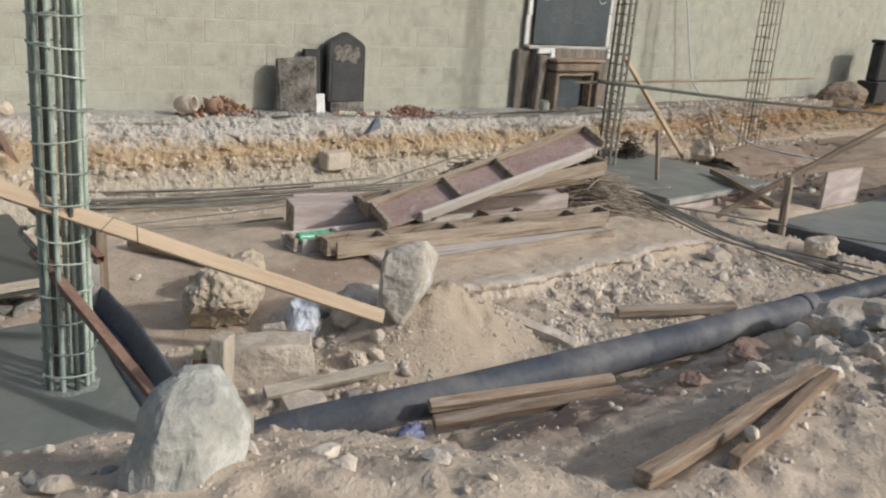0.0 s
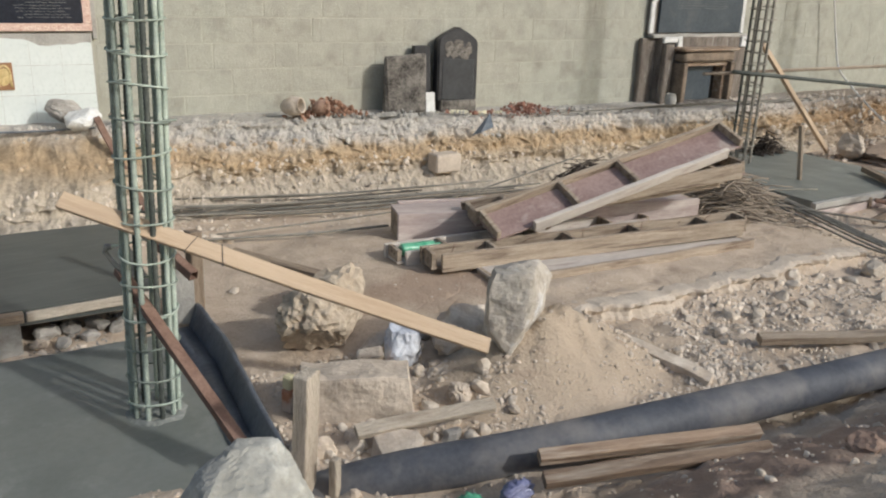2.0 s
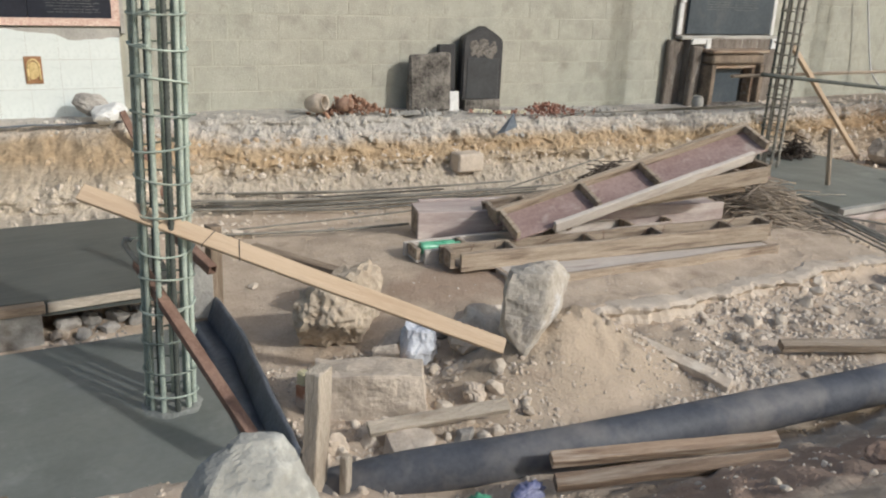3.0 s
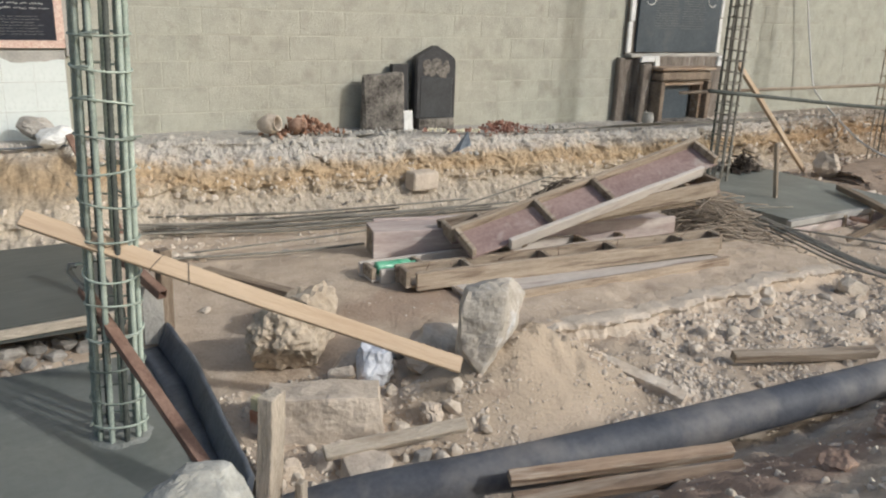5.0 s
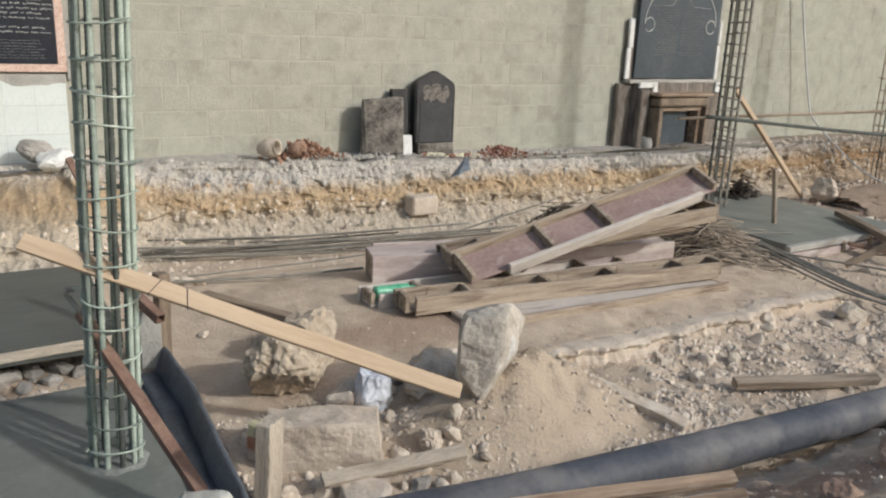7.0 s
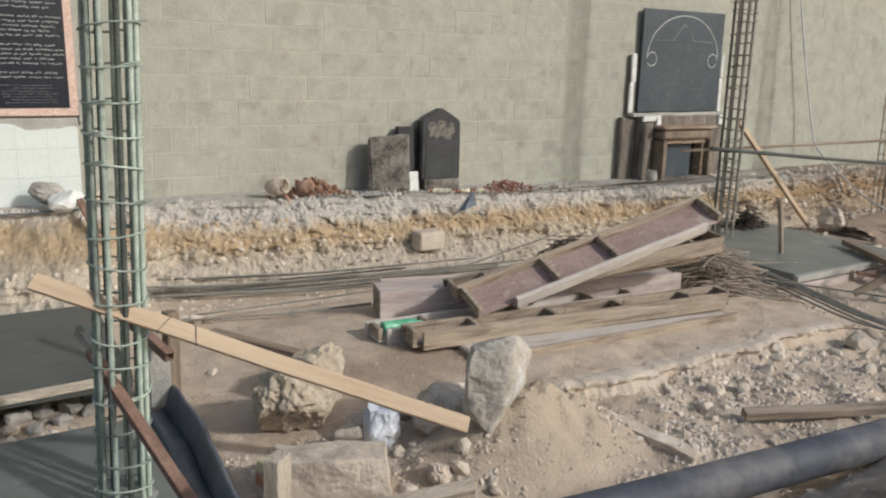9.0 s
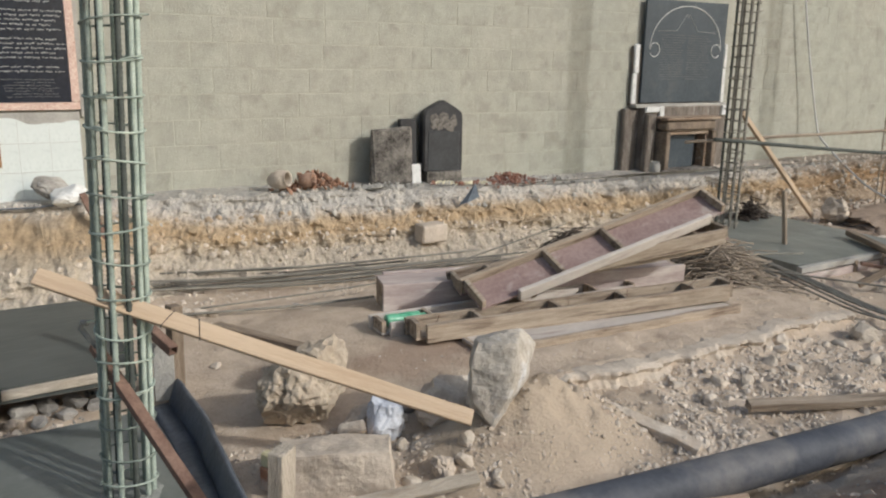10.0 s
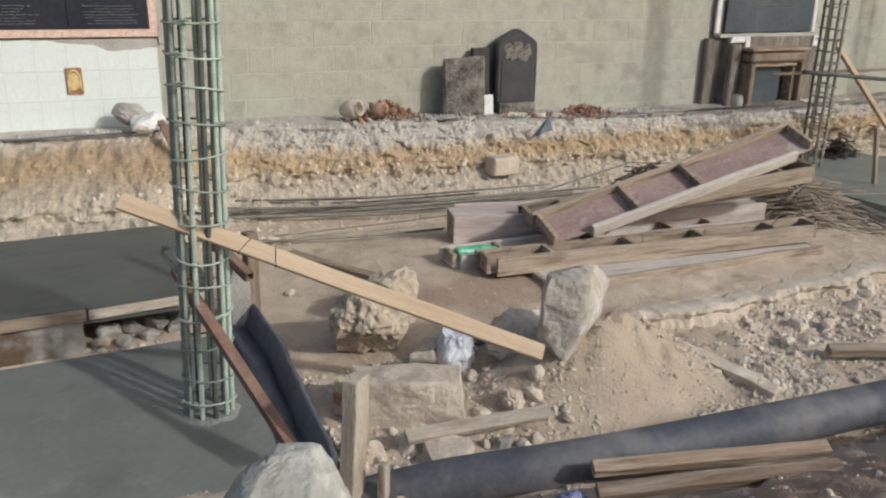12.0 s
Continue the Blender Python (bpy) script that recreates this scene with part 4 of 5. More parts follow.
plank("long_beam", (1.69, 0.865, 0.65), (2.535, 1.03, 0.605), 0.036, 0.038, M_ROUGHWOOD, (0, 0, 1), 46, wob=0.008, label="slim brown beam lying on the near rubble", category="plank")


def bag(name, at, size, seed, material, label):
    bm = rock_bm(*size, seed, 0.5, 4, 4, 0.25)
    return single(name, bm, material, pose(*at), shade=True, label=label, category="plastic bag")


bag("plastic_bag", (1.60, 2.05, 0.15), (0.055, 0.04, 0.035), 3, M_BLUEP, "crumpled bluish plastic bag beside the timbers")
bag("plastic_bag", (1.43, 2.06, 0.14), (0.06, 0.05, 0.03), 7, M_GREENP, "crumpled green plastic bag in the soil")


# ---- things along the wall ----
M_GOLD = grainy("gilt_relief", (0.48, 0.35, 0.15), (0.68, 0.53, 0.27), 30.0, 0.45, 0.5, 90)
M_DARKRED = grainy("brownish_red_paint", (0.24, 0.12, 0.06), (0.34, 0.19, 0.10), 8.0, 0.5, 0.1, 50)
M_BORDER = grainy("pink_patterned_border", (0.50, 0.30, 0.24), (0.72, 0.58, 0.50), 40.0, 0.5, 0.1, 90)
M_CREAM = grainy("cream_inlay", (0.66, 0.56, 0.46), (0.78, 0.68, 0.58), 20.0, 0.5, 0.05, 80)
M_INK = grainy("white_engraving", (0.50, 0.50, 0.48), (0.64, 0.64, 0.61), 20.0, 0.6, 0.0, 80)
M_INKDIM = grainy("worn_engraving", (0.10, 0.11, 0.115), (0.19, 0.20, 0.205), 14.0, 0.6, 0.0, 60)
M_INKMID = grainy("dull_white_engraving", (0.26, 0.27, 0.27), (0.38, 0.39, 0.39), 20.0, 0.6, 0.0, 80)
M_MARBLE = grainy("white_marble", (0.52, 0.52, 0.50), (0.72, 0.72, 0.70), 6.0, 0.5, 0.2, 40)
M_NAVY = grainy("polished_navy_granite", (0.010, 0.013, 0.022), (0.022, 0.026, 0.040), 30.0, 0.22, 0.0, 90, spec=0.5)
M_TERRA = grainy("terracotta", (0.30, 0.17, 0.115), (0.50, 0.36, 0.27), 10.0, 0.85, 0.4, 60)
M_FLOWER = grainy("dried_flowers", (0.19, 0.075, 0.055), (0.34, 0.19, 0.14), 14.0, 0.9, 0.3, 60)
M_DRYLEAF = grainy("rust_brown_leaves", (0.19, 0.095, 0.062), (0.41, 0.245, 0.165), 20.0, 0.85, 0.2, 60)
M_PETAL = grainy("cream_petals", (0.60, 0.55, 0.38), (0.74, 0.70, 0.55), 14.0, 0.8, 0.2, 60)
M_TIN = grainy("blue_grey_tin", (0.20, 0.24, 0.29), (0.34, 0.39, 0.45), 5.0, 0.5, 0.2, 40)


def flat(sx, sz, depth=0.004, bevel=0.0):
    return box_bm(sx, depth, sz, bevel)


def word_rows(x0, x1, z0, z1, rows, y, seed, fill=0.85, size=0.5, margin=0.0):
    """Lines of unreadable writing: short bars of word length."""
    rnd = random.Random(seed)
    bms = []
    step = (z1 - z0) / rows
    for r in range(rows):
        if rows > 25 and r % 6 == 5:
            continue
        bm = bmesh.new()
        x = x0 + rnd.uniform(0, margin)
        zc = z1 - (r + 0.5) * step
        end = x0 + (x1 - x0) * rnd.uniform(fill - 0.15, fill)
        while x < end:
            for _ in range(rnd.randint(2, 7)):
                w = rnd.uniform(0.22, 0.5) * step
                h = step * size * rnd.uniform(0.5, 1.0)
                bmesh.ops.create_cube(bm, size=1.0, matrix=Matrix.Translation((x + w / 2, y, zc + rnd.uniform(-0.12, 0.12) * step)) @ Matrix.Diagonal((w, 0.003, h * 0.7, 1)))
                x += w + step * 0.10
            x += step * rnd.uniform(0.3, 0.5)
        bms.append(bm)
    return bms


def memorial_plaque():
    root = thing("memorial_plaque", (0.3, 6.76, 1.3), label="black granite plaque with white writing and pink patterned border", category="plaque")
    x0, x1, z0, z1 = -0.75, 1.015, 1.30, 2.55
    for a, b in ((x0, 0.475), (0.478, x1)):
        part("stone_panel", box_bm(b - a, 0.02, z1 - z0, 0.001), M_NAVY, root, m=pose((a + b) / 2, 6.745, (z0 + z1) / 2))
    for a, b, seed in ((x0 + 0.05, 0.43, 3), (0.55, x1 - 0.03, 4)):
        for bm in word_rows(a, b, 1.50, 2.52, 32, 6.7335, seed, 0.97, 0.44, 0.05):
            part("text_line", bm, M_INKMID, root)
        for bm in word_rows(a, b, 1.33, 1.47, 7, 6.7335, seed + 9, 0.9, 0.4, 0.12):
            part("small_text_line", bm, M_INKDIM, root)
    for nm, m, sx, sz in (("border_strip", pose((x0 + x1) / 2, 6.743, 1.2725), x1 - x0 + 0.11, 0.053), ("border_strip", pose(x1 + 0.029, 6.743, (z0 + z1) / 2), 0.055, z1 - z0)):
        strip = part(nm, box_bm(sx, 0.025, sz, 0.002), M_BORDER, root, m=m)
    bm = bmesh.new()
    for k in range(34):
        c = Vector((x0 + k * 0.0525, 6.7295, 1.2725 + 0.006 * (-1) ** k))
        tube_into(bm, [c + Vector((math.cos(t) * 0.016, 0, math.sin(t) * 0.012)) for t in (j * 0.65 for j in range(9))], 0.0022, 4)
    for k in range(24):
        c = Vector((x1 + 0.029 + 0.006 * (-1) ** k, 6.7295, z0 + 0.02 + k * 0.0525))
        tube_into(bm, [c + Vector((math.sin(t) * 0.012, 0, math.cos(t) * 0.016)) for t in (j * 0.65 for j in range(9))], 0.0022, 4)
    tagged(part("scroll_pattern", bm, M_CREAM, root, "cream scroll pattern on the border"), kind="stuff")
    bm = box_bm(0.03, 0.03, 1.42, 0.006, 0.008, 12)
    part("plaster_edge", bm, M_CONC, root, m=pose(1.088, 6.765, 1.9, 0, 0, 0))
    return root


memorial_plaque()


def tile_panel():
    root = thing("tile_panel", (0.1, 6.77, 0.6), label="white glazed tile panel with broken upper edge below the plaque", category="tile panel")
    part("mortar_bed", box_bm(2.0, 0.03, 0.64, 0.004), M_CONC, root, m=pose(0.062, 6.7605, 0.91))
    rnd = random.Random(2)
    for i in range(10):
        for j in range(3):
            xa, za = 1.056 - (i + 1) * 0.2055, 0.595 + j * 0.2085
            h = 0.2075 if j < 2 else 0.185
            bm = box_bm(0.204, 0.008, h - 0.0015, 0.0006)
            if j == 2:
                bmesh.ops.subdivide_edges(bm, edges=[e for e in bm.edges if abs(e.verts[0].co.x - e.verts[1].co.x) > 0.15], cuts=8)
                for v in bm.verts:
                    if v.co.z > 0.05:
                        wx = xa + 0.1 + v.co.x
                        v.co.z += 0.012 * fbm(wx * 9, 2.0) - 0.05 * smooth(0.62, 0.72, wx) * (1 - 0.4 * smooth(0.75, 1.05, wx)) + 0.03 * smooth(0.5, 0.3, wx)
            part("tile", bm, M_TILE, root, m=pose(xa + 0.10275, 6.7472 + rnd.uniform(0, 0.0008), za + h / 2))
    return root


tile_panel()

pic = thing("votive_picture", (0.47, 6.74, 0.94), label="small framed gilt relief on a brownish red ground", category="picture")
part("backing", box_bm(0.112, 0.008, 0.19, 0.002), M_DARKRED, pic, m=pose(0.471, 6.7385, 0.941))
bm = bmesh.new()
tube_into(bm, [(0.471 + 0.038 * math.cos(t), 6.733, 0.955 + 0.06 * math.sin(t)) for t in (math.pi * k / 12 for k in range(13))], 0.008, 6)
for s in (-1, 1):
    tube_into(bm, [(0.471 + s * 0.038, 6.733, 0.955), (0.471 + s * 0.038, 6.733, 0.87)], 0.008, 6)
part("arch_relief", bm, M_GOLD, pic, "gilt arch")
part("centre_relief", rock_bm(0.034, 0.005, 0.066, 4, 0.25, 3, 3), M_GOLD, pic, "gilt blob in the arch", m=pose(0.471, 6.733, 0.935))


def headstone():
    root = thing("headstone", (4.08, 6.62, 0.56), label="black arched headstone with chipped pale patches, leaning on the wall", category="headstone")
    w, h, arch = 0.40, 0.62, 0.15
    outline = [(-w / 2, 0), (-w / 2, h - arch)]
    for k in range(1, 16):
        t = math.pi * (1 - k / 16)
        rx, rz = w / 2, arch
        dip = 0.018 * math.cos(4 * t)
        ogee = 0.022 * math.exp(-(math.cos(t) / 0.16) ** 2)
        outline.append((rx * math.cos(t) * 1.0, h - arch + rz * (math.sin(t) ** 0.75) + dip * 0.6 + ogee))
    outline += [(w / 2, h - arch), (w / 2, 0)]
    bm = bmesh.new()
    front = bm.faces.new([bm.verts.new((x, -0.055, z)) for x, z in outline])
    r = bmesh.ops.extrude_face_region(bm, geom=[front])
    bmesh.ops.translate(bm, vec=(0, 0.11, 0), verts=[v for v in r["geom"] if isinstance(v, bmesh.types.BMVert)])
    bmesh.ops.recalc_face_normals(bm, faces=bm.faces)
    bmesh.ops.bevel(bm, geom=[e for e in bm.edges if e.calc_face_angle(0) > 1.0], offset=0.012, segments=2, affect="EDGES")
    lean = pose(4.075, 6.64, 0.635, -3, 1.5, -4)
    part("stone", bm, M_BLACK, root, m=lean)
    part("sunken_panel", box_bm(0.32, 0.008, 0.36, 0.004), M_CHARCOAL, root, m=lean @ pose(0.005, -0.055, 0.19))
    for k, (x, z, s) in enumerate(((-0.09, 0.47, 0.055), (0.0, 0.49, 0.058), (0.09, 0.465, 0.055), (-0.045, 0.425, 0.045), (0.065, 0.41, 0.045), (-0.10, 0.42, 0.032), (0.02, 0.43, 0.04))):
        part("chipped_relief", rock_bm(s, 0.012, s * 1.15, 50 + k, 0.5, 3, 4, 0.2), M_MOTTLE, root, "flaking pale relief", m=lean @ pose(x, -0.052, z))
    part("plinth", box_bm(0.36, 0.15, 0.10, 0.008, 0.006, 3), M_MOTTLE, root, m=pose(4.075, 6.62, 0.595, 0, 0, -4))
    return root


headstone()
single("old_headstone", box_bm(0.35, 0.13, 0.50, 0.02, 0.03, 8, 5), M_MOTTLE, pose(3.53, 6.585, 0.80, -5, 0, -6), label="short worn mottled headstone standing before the wall", category="headstone")
single("black_slab", box_bm(0.16, 0.06, 0.55, 0.004), M_BLACK, pose(3.76, 6.70, 0.845, -3, 0, 0), label="narrow black stone slab behind the headstones", category="stone slab")
single("white_card", box_bm(0.085, 0.012, 0.17, 0.002), M_MARBLE, pose(3.735, 6.48, 0.655, -8, 0, -6), label="small white marble tablet leaning between headstones", category="tablet")


def pot(at, r, h, tilt, material, label):
    bm = bmesh.new()
    prof = [(0.55, 0), (0.85, 0.25), (1.0, 0.55), (0.9, 0.85), (0.72, 0.95), (0.80, 1.0), (0.70, 1.0), (0.62, 0.93), (0.8, 0.6), (0.5, 0.08)]
    rings = [[bm.verts.new((r * a * math.cos(t), r * a * math.sin(t), h * b)) for t in (2 * math.pi * k / 20 for k in range(20))] for a, b in prof]
    for u, v in zip(rings, rings[1:]):
        for k in range(20):
            bm.faces.new((u[k], u[(k + 1) % 20], v[(k + 1) % 20], v[k])).smooth = True
    bm.faces.new(rings[0][::-1])
    bm.faces.new(rings[-1])
    return single("clay_pot", bm, material, pose(*at, *tilt), label=label, category="pot")


pot((2.40, 6.50, 0.67), 0.08, 0.17, (0, 80, -50), M_POT, "dusty grey clay pot lying on the ledge")
pot((2.62, 6.42, 0.66), 0.06, 0.13, (75, 20, 40), M_TERRA, "terracotta pot lying on its side")
pot((6.50, 6.33, 0.49), 0.062, 0.15, (0, 0, 0), M_CONC, "small grey pot before the niche")


def litter(at, size, count, seed, material, bit, **tags):
    """A heap of curled flakes and crumbs."""
    rnd = random.Random(seed)
    bm = bmesh.new()
    for _ in range(count):
        p = Vector((rnd.gauss(0, size[0]), rnd.gauss(0, size[1]), 0))
        p.z = size[2] * rnd.random() * math.exp(-(p.x / size[0]) ** 2 * 0.6)
        m = Matrix.Translation(p) @ Euler((rnd.uniform(0, 6), rnd.uniform(0, 6), rnd.uniform(0, 6))).to_matrix().to_4x4() @ Matrix.Diagonal((bit * rnd.uniform(0.5, 1.4), bit * rnd.uniform(0.4, 0.9), bit * rnd.uniform(0.15, 0.4), 1))
        bmesh.ops.create_icosphere(bm, subdivisions=1, radius=1.0, matrix=m)
    return single("litter_heap", bm, material, pose(*at), kind="stuff", **tags)


litter((2.76, 6.44, 0.605), (0.13, 0.07, 0.14), 190, 1, M_DRYLEAF, 0.026, label="heap of rust-brown dried flowers and leaves", category="litter")
litter((3.30, 6.38, 0.575), (0.26, 0.06, 0.03), 110, 2, M_CONC, 0.018, label="pale broken slabs scattered on the ledge", category="litter")
litter((4.78, 6.52, 0.525), (0.15, 0.07, 0.07), 130, 3, M_FLOWER, 0.022, label="heap of dark red dried flowers", category="litter")
litter((4.62, 6.30, 0.53), (0.2, 0.06, 0.03), 70, 4, M_FLOWER, 0.018, label="scattered dark red petals on the ledge", category="litter")
litter((5.15, 6.5, 0.505), (0.35, 0.10, 0.035), 120, 6, M_CONC, 0.018, label="pale crumbs and slab bits on the ledge", category="litter")


for x, y, rz in ((3.10, 6.43, 15), (3.24, 6.38, -10), (3.33, 6.44, 40), (3.46, 6.35, 5), (5.0, 6.45, 20), (5.16, 6.50, -15), (5.34, 6.46, 8)):
    boulder("stone_slab", (0.095, 0.055, 0.013), int(x * 100), pose(x, y, ledge_z(x) + 0.018, 3, -3, rz), M_CONC, "thin pale broken slab lying on the ledge", 0.25, 3, 9, 0.03)


def garland():
    root = thing("garland", (4.1, 6.4, 0.57), label="flower garland of cream and red blossoms on the ledge", category="garland")
    rnd = random.Random(3)
    for k in range(46):
        u = k / 45
        x, y = 3.85 + 0.52 * u, 6.40 + 0.035 * math.sin(u * 9) - 0.10 * u
        red = k < 4 or 18 < k < 25 or 33 < k < 40
        part("blossom", rock_bm(0.016, 0.016, 0.014, k, 0.3, 1, 2), M_FLOWER if red else M_PETAL, root, m=pose(x + rnd.uniform(-0.008, 0.008), y + rnd.uniform(-0.012, 0.012), ledge_z(x) + 0.022 + 0.012 * (k % 2)))
    return root


garland()

# tin scrap stuck in the bank
bm = bmesh.new()
a, b, c, d = (bm.verts.new(p) for p in ((-0.09, 0, -0.09), (0.05, 0.02, 0.10), (0.085, -0.02, -0.01), (-0.03, -0.05, -0.05)))
bm.faces.new((a, b, d))
bm.faces.new((d, b, c))
bmesh.ops.solidify(bm, geom=bm.faces[:], thickness=0.004)
single("tin_scrap", bm, M_TIN, pose(4.02, 6.04, 0.51, 10, 0, -20), label="bent blue-grey sheet of tin stuck in the bank", category="scrap")
# dressed stone set in the bank
single("stone_block", box_bm(0.25, 0.16, 0.15, 0.012, 0.015, 4, 9), M_POT, pose(3.58, 5.945, 0.25, 0, 2, 0), label="pale dressed stone block set in the embankment", category="stone")


def slate_board():
    root = thing("slate_board", (7.2, 6.72, 1.21), label="dark slate memorial board with faint engraved lines on the wall", category="plaque")
    cx, y = 7.22, 6.7095
    part("slate", box_bm(1.24, 0.03, 1.075, 0.003), M_SLATE, root, m=pose(cx, 6.7265, 1.76))
    part("backing_slab", box_bm(1.44, 0.045, 0.62, 0.006, 0.008, 8, 3), M_STELE, root, "dark cement backing", m=pose(7.205, 6.765, 1.51))
    bm = tube_into(bmesh.new(), [(cx + 0.545 * math.cos(t), y, 1.79 + 0.455 * math.sin(t)) for t in (math.pi * k / 40 for k in range(41))], 0.0055, 5)
    part("arch_line", bm, M_INK, root, "pale engraved arch")
    for s in (-1, 1):
        bm = tube_into(bmesh.new(), [(cx + s * (0.47 + 0.072 * math.cos(t)), y, 1.78 + 0.072 * math.sin(t)) for t in (k * 0.3 for k in range(20))], 0.005, 5)
        part("scroll_line", bm, M_INK, root)
        bm = tube_into(bmesh.new(), [(cx + s * 0.02, y, 2.16), (cx + s * 0.16, y, 1.985), (cx + s * 0.44, y, 1.975)], 0.003, 4)
        part("line", bm, M_INKMID, root)
    for k, x in enumerate((6.84, 7.24)):
        for bm in word_rows(x, x + 0.35, 1.46, 1.95, 19, y, 20 + k, 0.98, 0.5):
            part("text_line", bm, M_INKDIM, root)
    part("ornament", box_bm(0.03, 0.003, 0.03, 0), M_INKDIM, root, m=pose(cx, y, 2.14))
    part("lower_edge", box_bm(1.44, 0.12, 0.035, 0.006, 0.014, 10), M_CONC, root, m=pose(7.21, 6.70, 1.19))
    for x, z, sx, sz in ((6.525, 1.68, 0.07, 0.30), (6.515, 1.37, 0.06, 0.32), (7.885, 1.40, 0.06, 0.38), (7.885, 1.73, 0.05, 0.26)):
        part("marble_strip", box_bm(sx, 0.03, sz, 0.008, 0.02, 5, int(x * 90)), M_MARBLE, root, "broken white marble edging", m=pose(x, 6.735, z))
    for x, z, sx, sz in ((6.69, 1.15, 0.20, 0.06), (6.83, 1.12, 0.07, 0.13), (7.83, 1.13, 0.12, 0.11)):
        part("plaster_lump", box_bm(sx, 0.03, sz, 0.006, 0.012, 3, int(sx * 900)), M_MARBLE, root, "lump of white plaster", m=pose(x, 6.615, z))
    return root


slate_board()


def niche():
    root = thing("wall_niche", (7.1, 6.6, 0.5), label="dark brown weathered stone base with a framed niche", category="niche")
    part("body", box_bm(1.30, 0.15, 0.70, 0.012, 0.012, 8), M_STELE, root, m=pose(7.24, 6.703, 0.83))
    # dark slab added in place of the shadow left of the base
    part("side_slab", box_bm(0.20, 0.07, 0.68, 0.012, 0.012, 5), M_STELE, root, "", m=pose(6.485, 6.742, 0.82))
    part("pillar", box_bm(0.13, 0.07, 0.62, 0.012, 0.012, 5), M_STELE, root, m=pose(6.645, 6.592, 0.80))
    part("pillar", box_bm(0.05, 0.05, 0.60, 0.010, 0.008, 5), M_STELE, root, m=pose(6.755, 6.602, 0.79))
    part("lintel", box_bm(0.76, 0.19, 0.10, 0.02, 0.01, 6), M_NICHE, root, m=pose(7.12, 6.515, 0.985))
    part("cap", box_bm(0.82, 0.22, 0.035, 0.01, 0.006, 6), M_ROUGHWOOD, root, m=pose(7.12, 6.505, 1.065))
    part("inner_lintel", box_bm(0.62, 0.12, 0.045, 0.008, 0.005, 5), M_ROUGHWOOD, root, m=pose(7.13, 6.53, 0.91))
    for x, w in ((6.765, 0.07), (7.475, 0.07)):
        part("jamb", box_bm(w, 0.19, 0.44, 0.010, 0.008, 4), M_NICHE, root, m=pose(x, 6.515, 0.71))
    for x in (6.83, 7.415):
        part("inner_jamb", box_bm(0.05, 0.12, 0.42, 0.006, 0.004, 3), M_ROUGHWOOD, root, m=pose(x, 6.54, 0.70))
    part("inner_slab", box_bm(0.44, 0.02, 0.37, 0.004), M_SLATE, root, m=pose(7.08, 6.56, 0.695))
    part("sill", box_bm(0.84, 0.22, 0.04, 0.01, 0.006, 6), M_MOTTLE, root, m=pose(7.12, 6.50, 0.505))
    return root


niche()
boulder("edge_rock", (0.15, 0.10, 0.085), 61, pose(0.89, 6.40, 0.665, 0, -8, 20), M_MARBLE, "broken white stone lying on the ledge")
boulder("edge_rock", (0.15, 0.10, 0.08), 62, pose(0.83, 6.56, 0.71, 0, 12, -10), M_DAMPSTONE, "grey stone lying on the ledge behind another")
boulder("edge_rock", (0.06, 0.05, 0.06), 63, pose(1.14, 6.52, 0.67, 0, 0, 0), M_POT, "small brownish stone on the ledge")


# ---- far side on the right ----
rod("tie_pole", [(6.2, 5.33, 0.98), (8.6, 5.2, 0.76), (12.6, 5.0, 0.48)], 0.018, M_DARKPOLE, "long dark pole tied across the reinforcement cages", "pole", "poles on the cages")
rod("tie_pole", [(6.15, 5.62, 0.93), (8.6, 5.62, 0.935), (11.0, 5.62, 0.95)], 0.016, M_PLANK, "thin brown pole tied across the reinforcement cages", "pole", "poles on the cages")
plank("brace", (6.88, 5.60, 1.19), (8.22, 5.62, 0.04), 0.055, 0.035, M_PINE, (0, -1, 0.4), 51, label="yellow timber brace leaning on a cage", category="plank")
plank("stake", (6.44, 4.72, 0.585), (6.52, 4.70, 0.05), 0.035, 0.03, M_PLANK, (1, 0, 0), 52, label="slim timber stake on the pad edge", category="timber post")
plank("form_edge", (5.9, 4.105, -0.04), (7.65, 4.105, -0.03), 0.15, 0.03, M_PLYPINK, (0, -1, 0), 153, label="reddish shutter panel below the pad edge", category="formwork")
plank("form_edge", (5.9, 4.11, 0.075), (7.65, 4.11, 0.085), 0.05, 0.05, M_CONC, (0, -1, 0), 53, label="pale worn shutter board along the pad", category="plank")
for k, x in enumerate((6.62, 7.0, 7.3)):
    plank("form_peg", (x, 4.09, -0.12), (x, 4.095, 0.08), 0.04, 0.03, M_OLDWOOD, (0, -1, 0), 54 + k, label="short brown peg holding the shutter board", category="timber post", group="pegs of the shutter board")
plank("form_strut", (6.63, 4.05, 0.06), (7.02, 3.75, -0.02), 0.045, 0.03, M_RUST, (0, 0, 1), 58, label="reddish strut against the shutter board", category="plank")
plank("brace", (6.05, 3.70, 0.04), (7.30, 2.92, 0.96), 0.05, 0.04, M_OLDWOOD, (0, -1, 0.5), 59, label="brown timber brace sloping over the far pad", category="plank")
plank("stake", (6.36, 3.26, -0.1), (6.42, 3.32, 0.44), 0.06, 0.045, M_PLANK, (1, 0, 0), 60, label="upright timber stake beside the dark formwork", category="timber post")
plank("long_beam", (7.3, 4.6, 0.15), (6.65, 3.5, 0.12), 0.07, 0.05, M_OLDWOOD, (0, 0, 1), 61, label="brown beam lying between the pads", category="plank")
plank("dark_form_edge", (6.47, 3.45, -0.02), (6.47, 2.1, -0.02), 0.12, 0.04, M_FORMBLACK, (1, 0, 0), 62, label="dark rubbery edge form of the far pad", category="formwork")
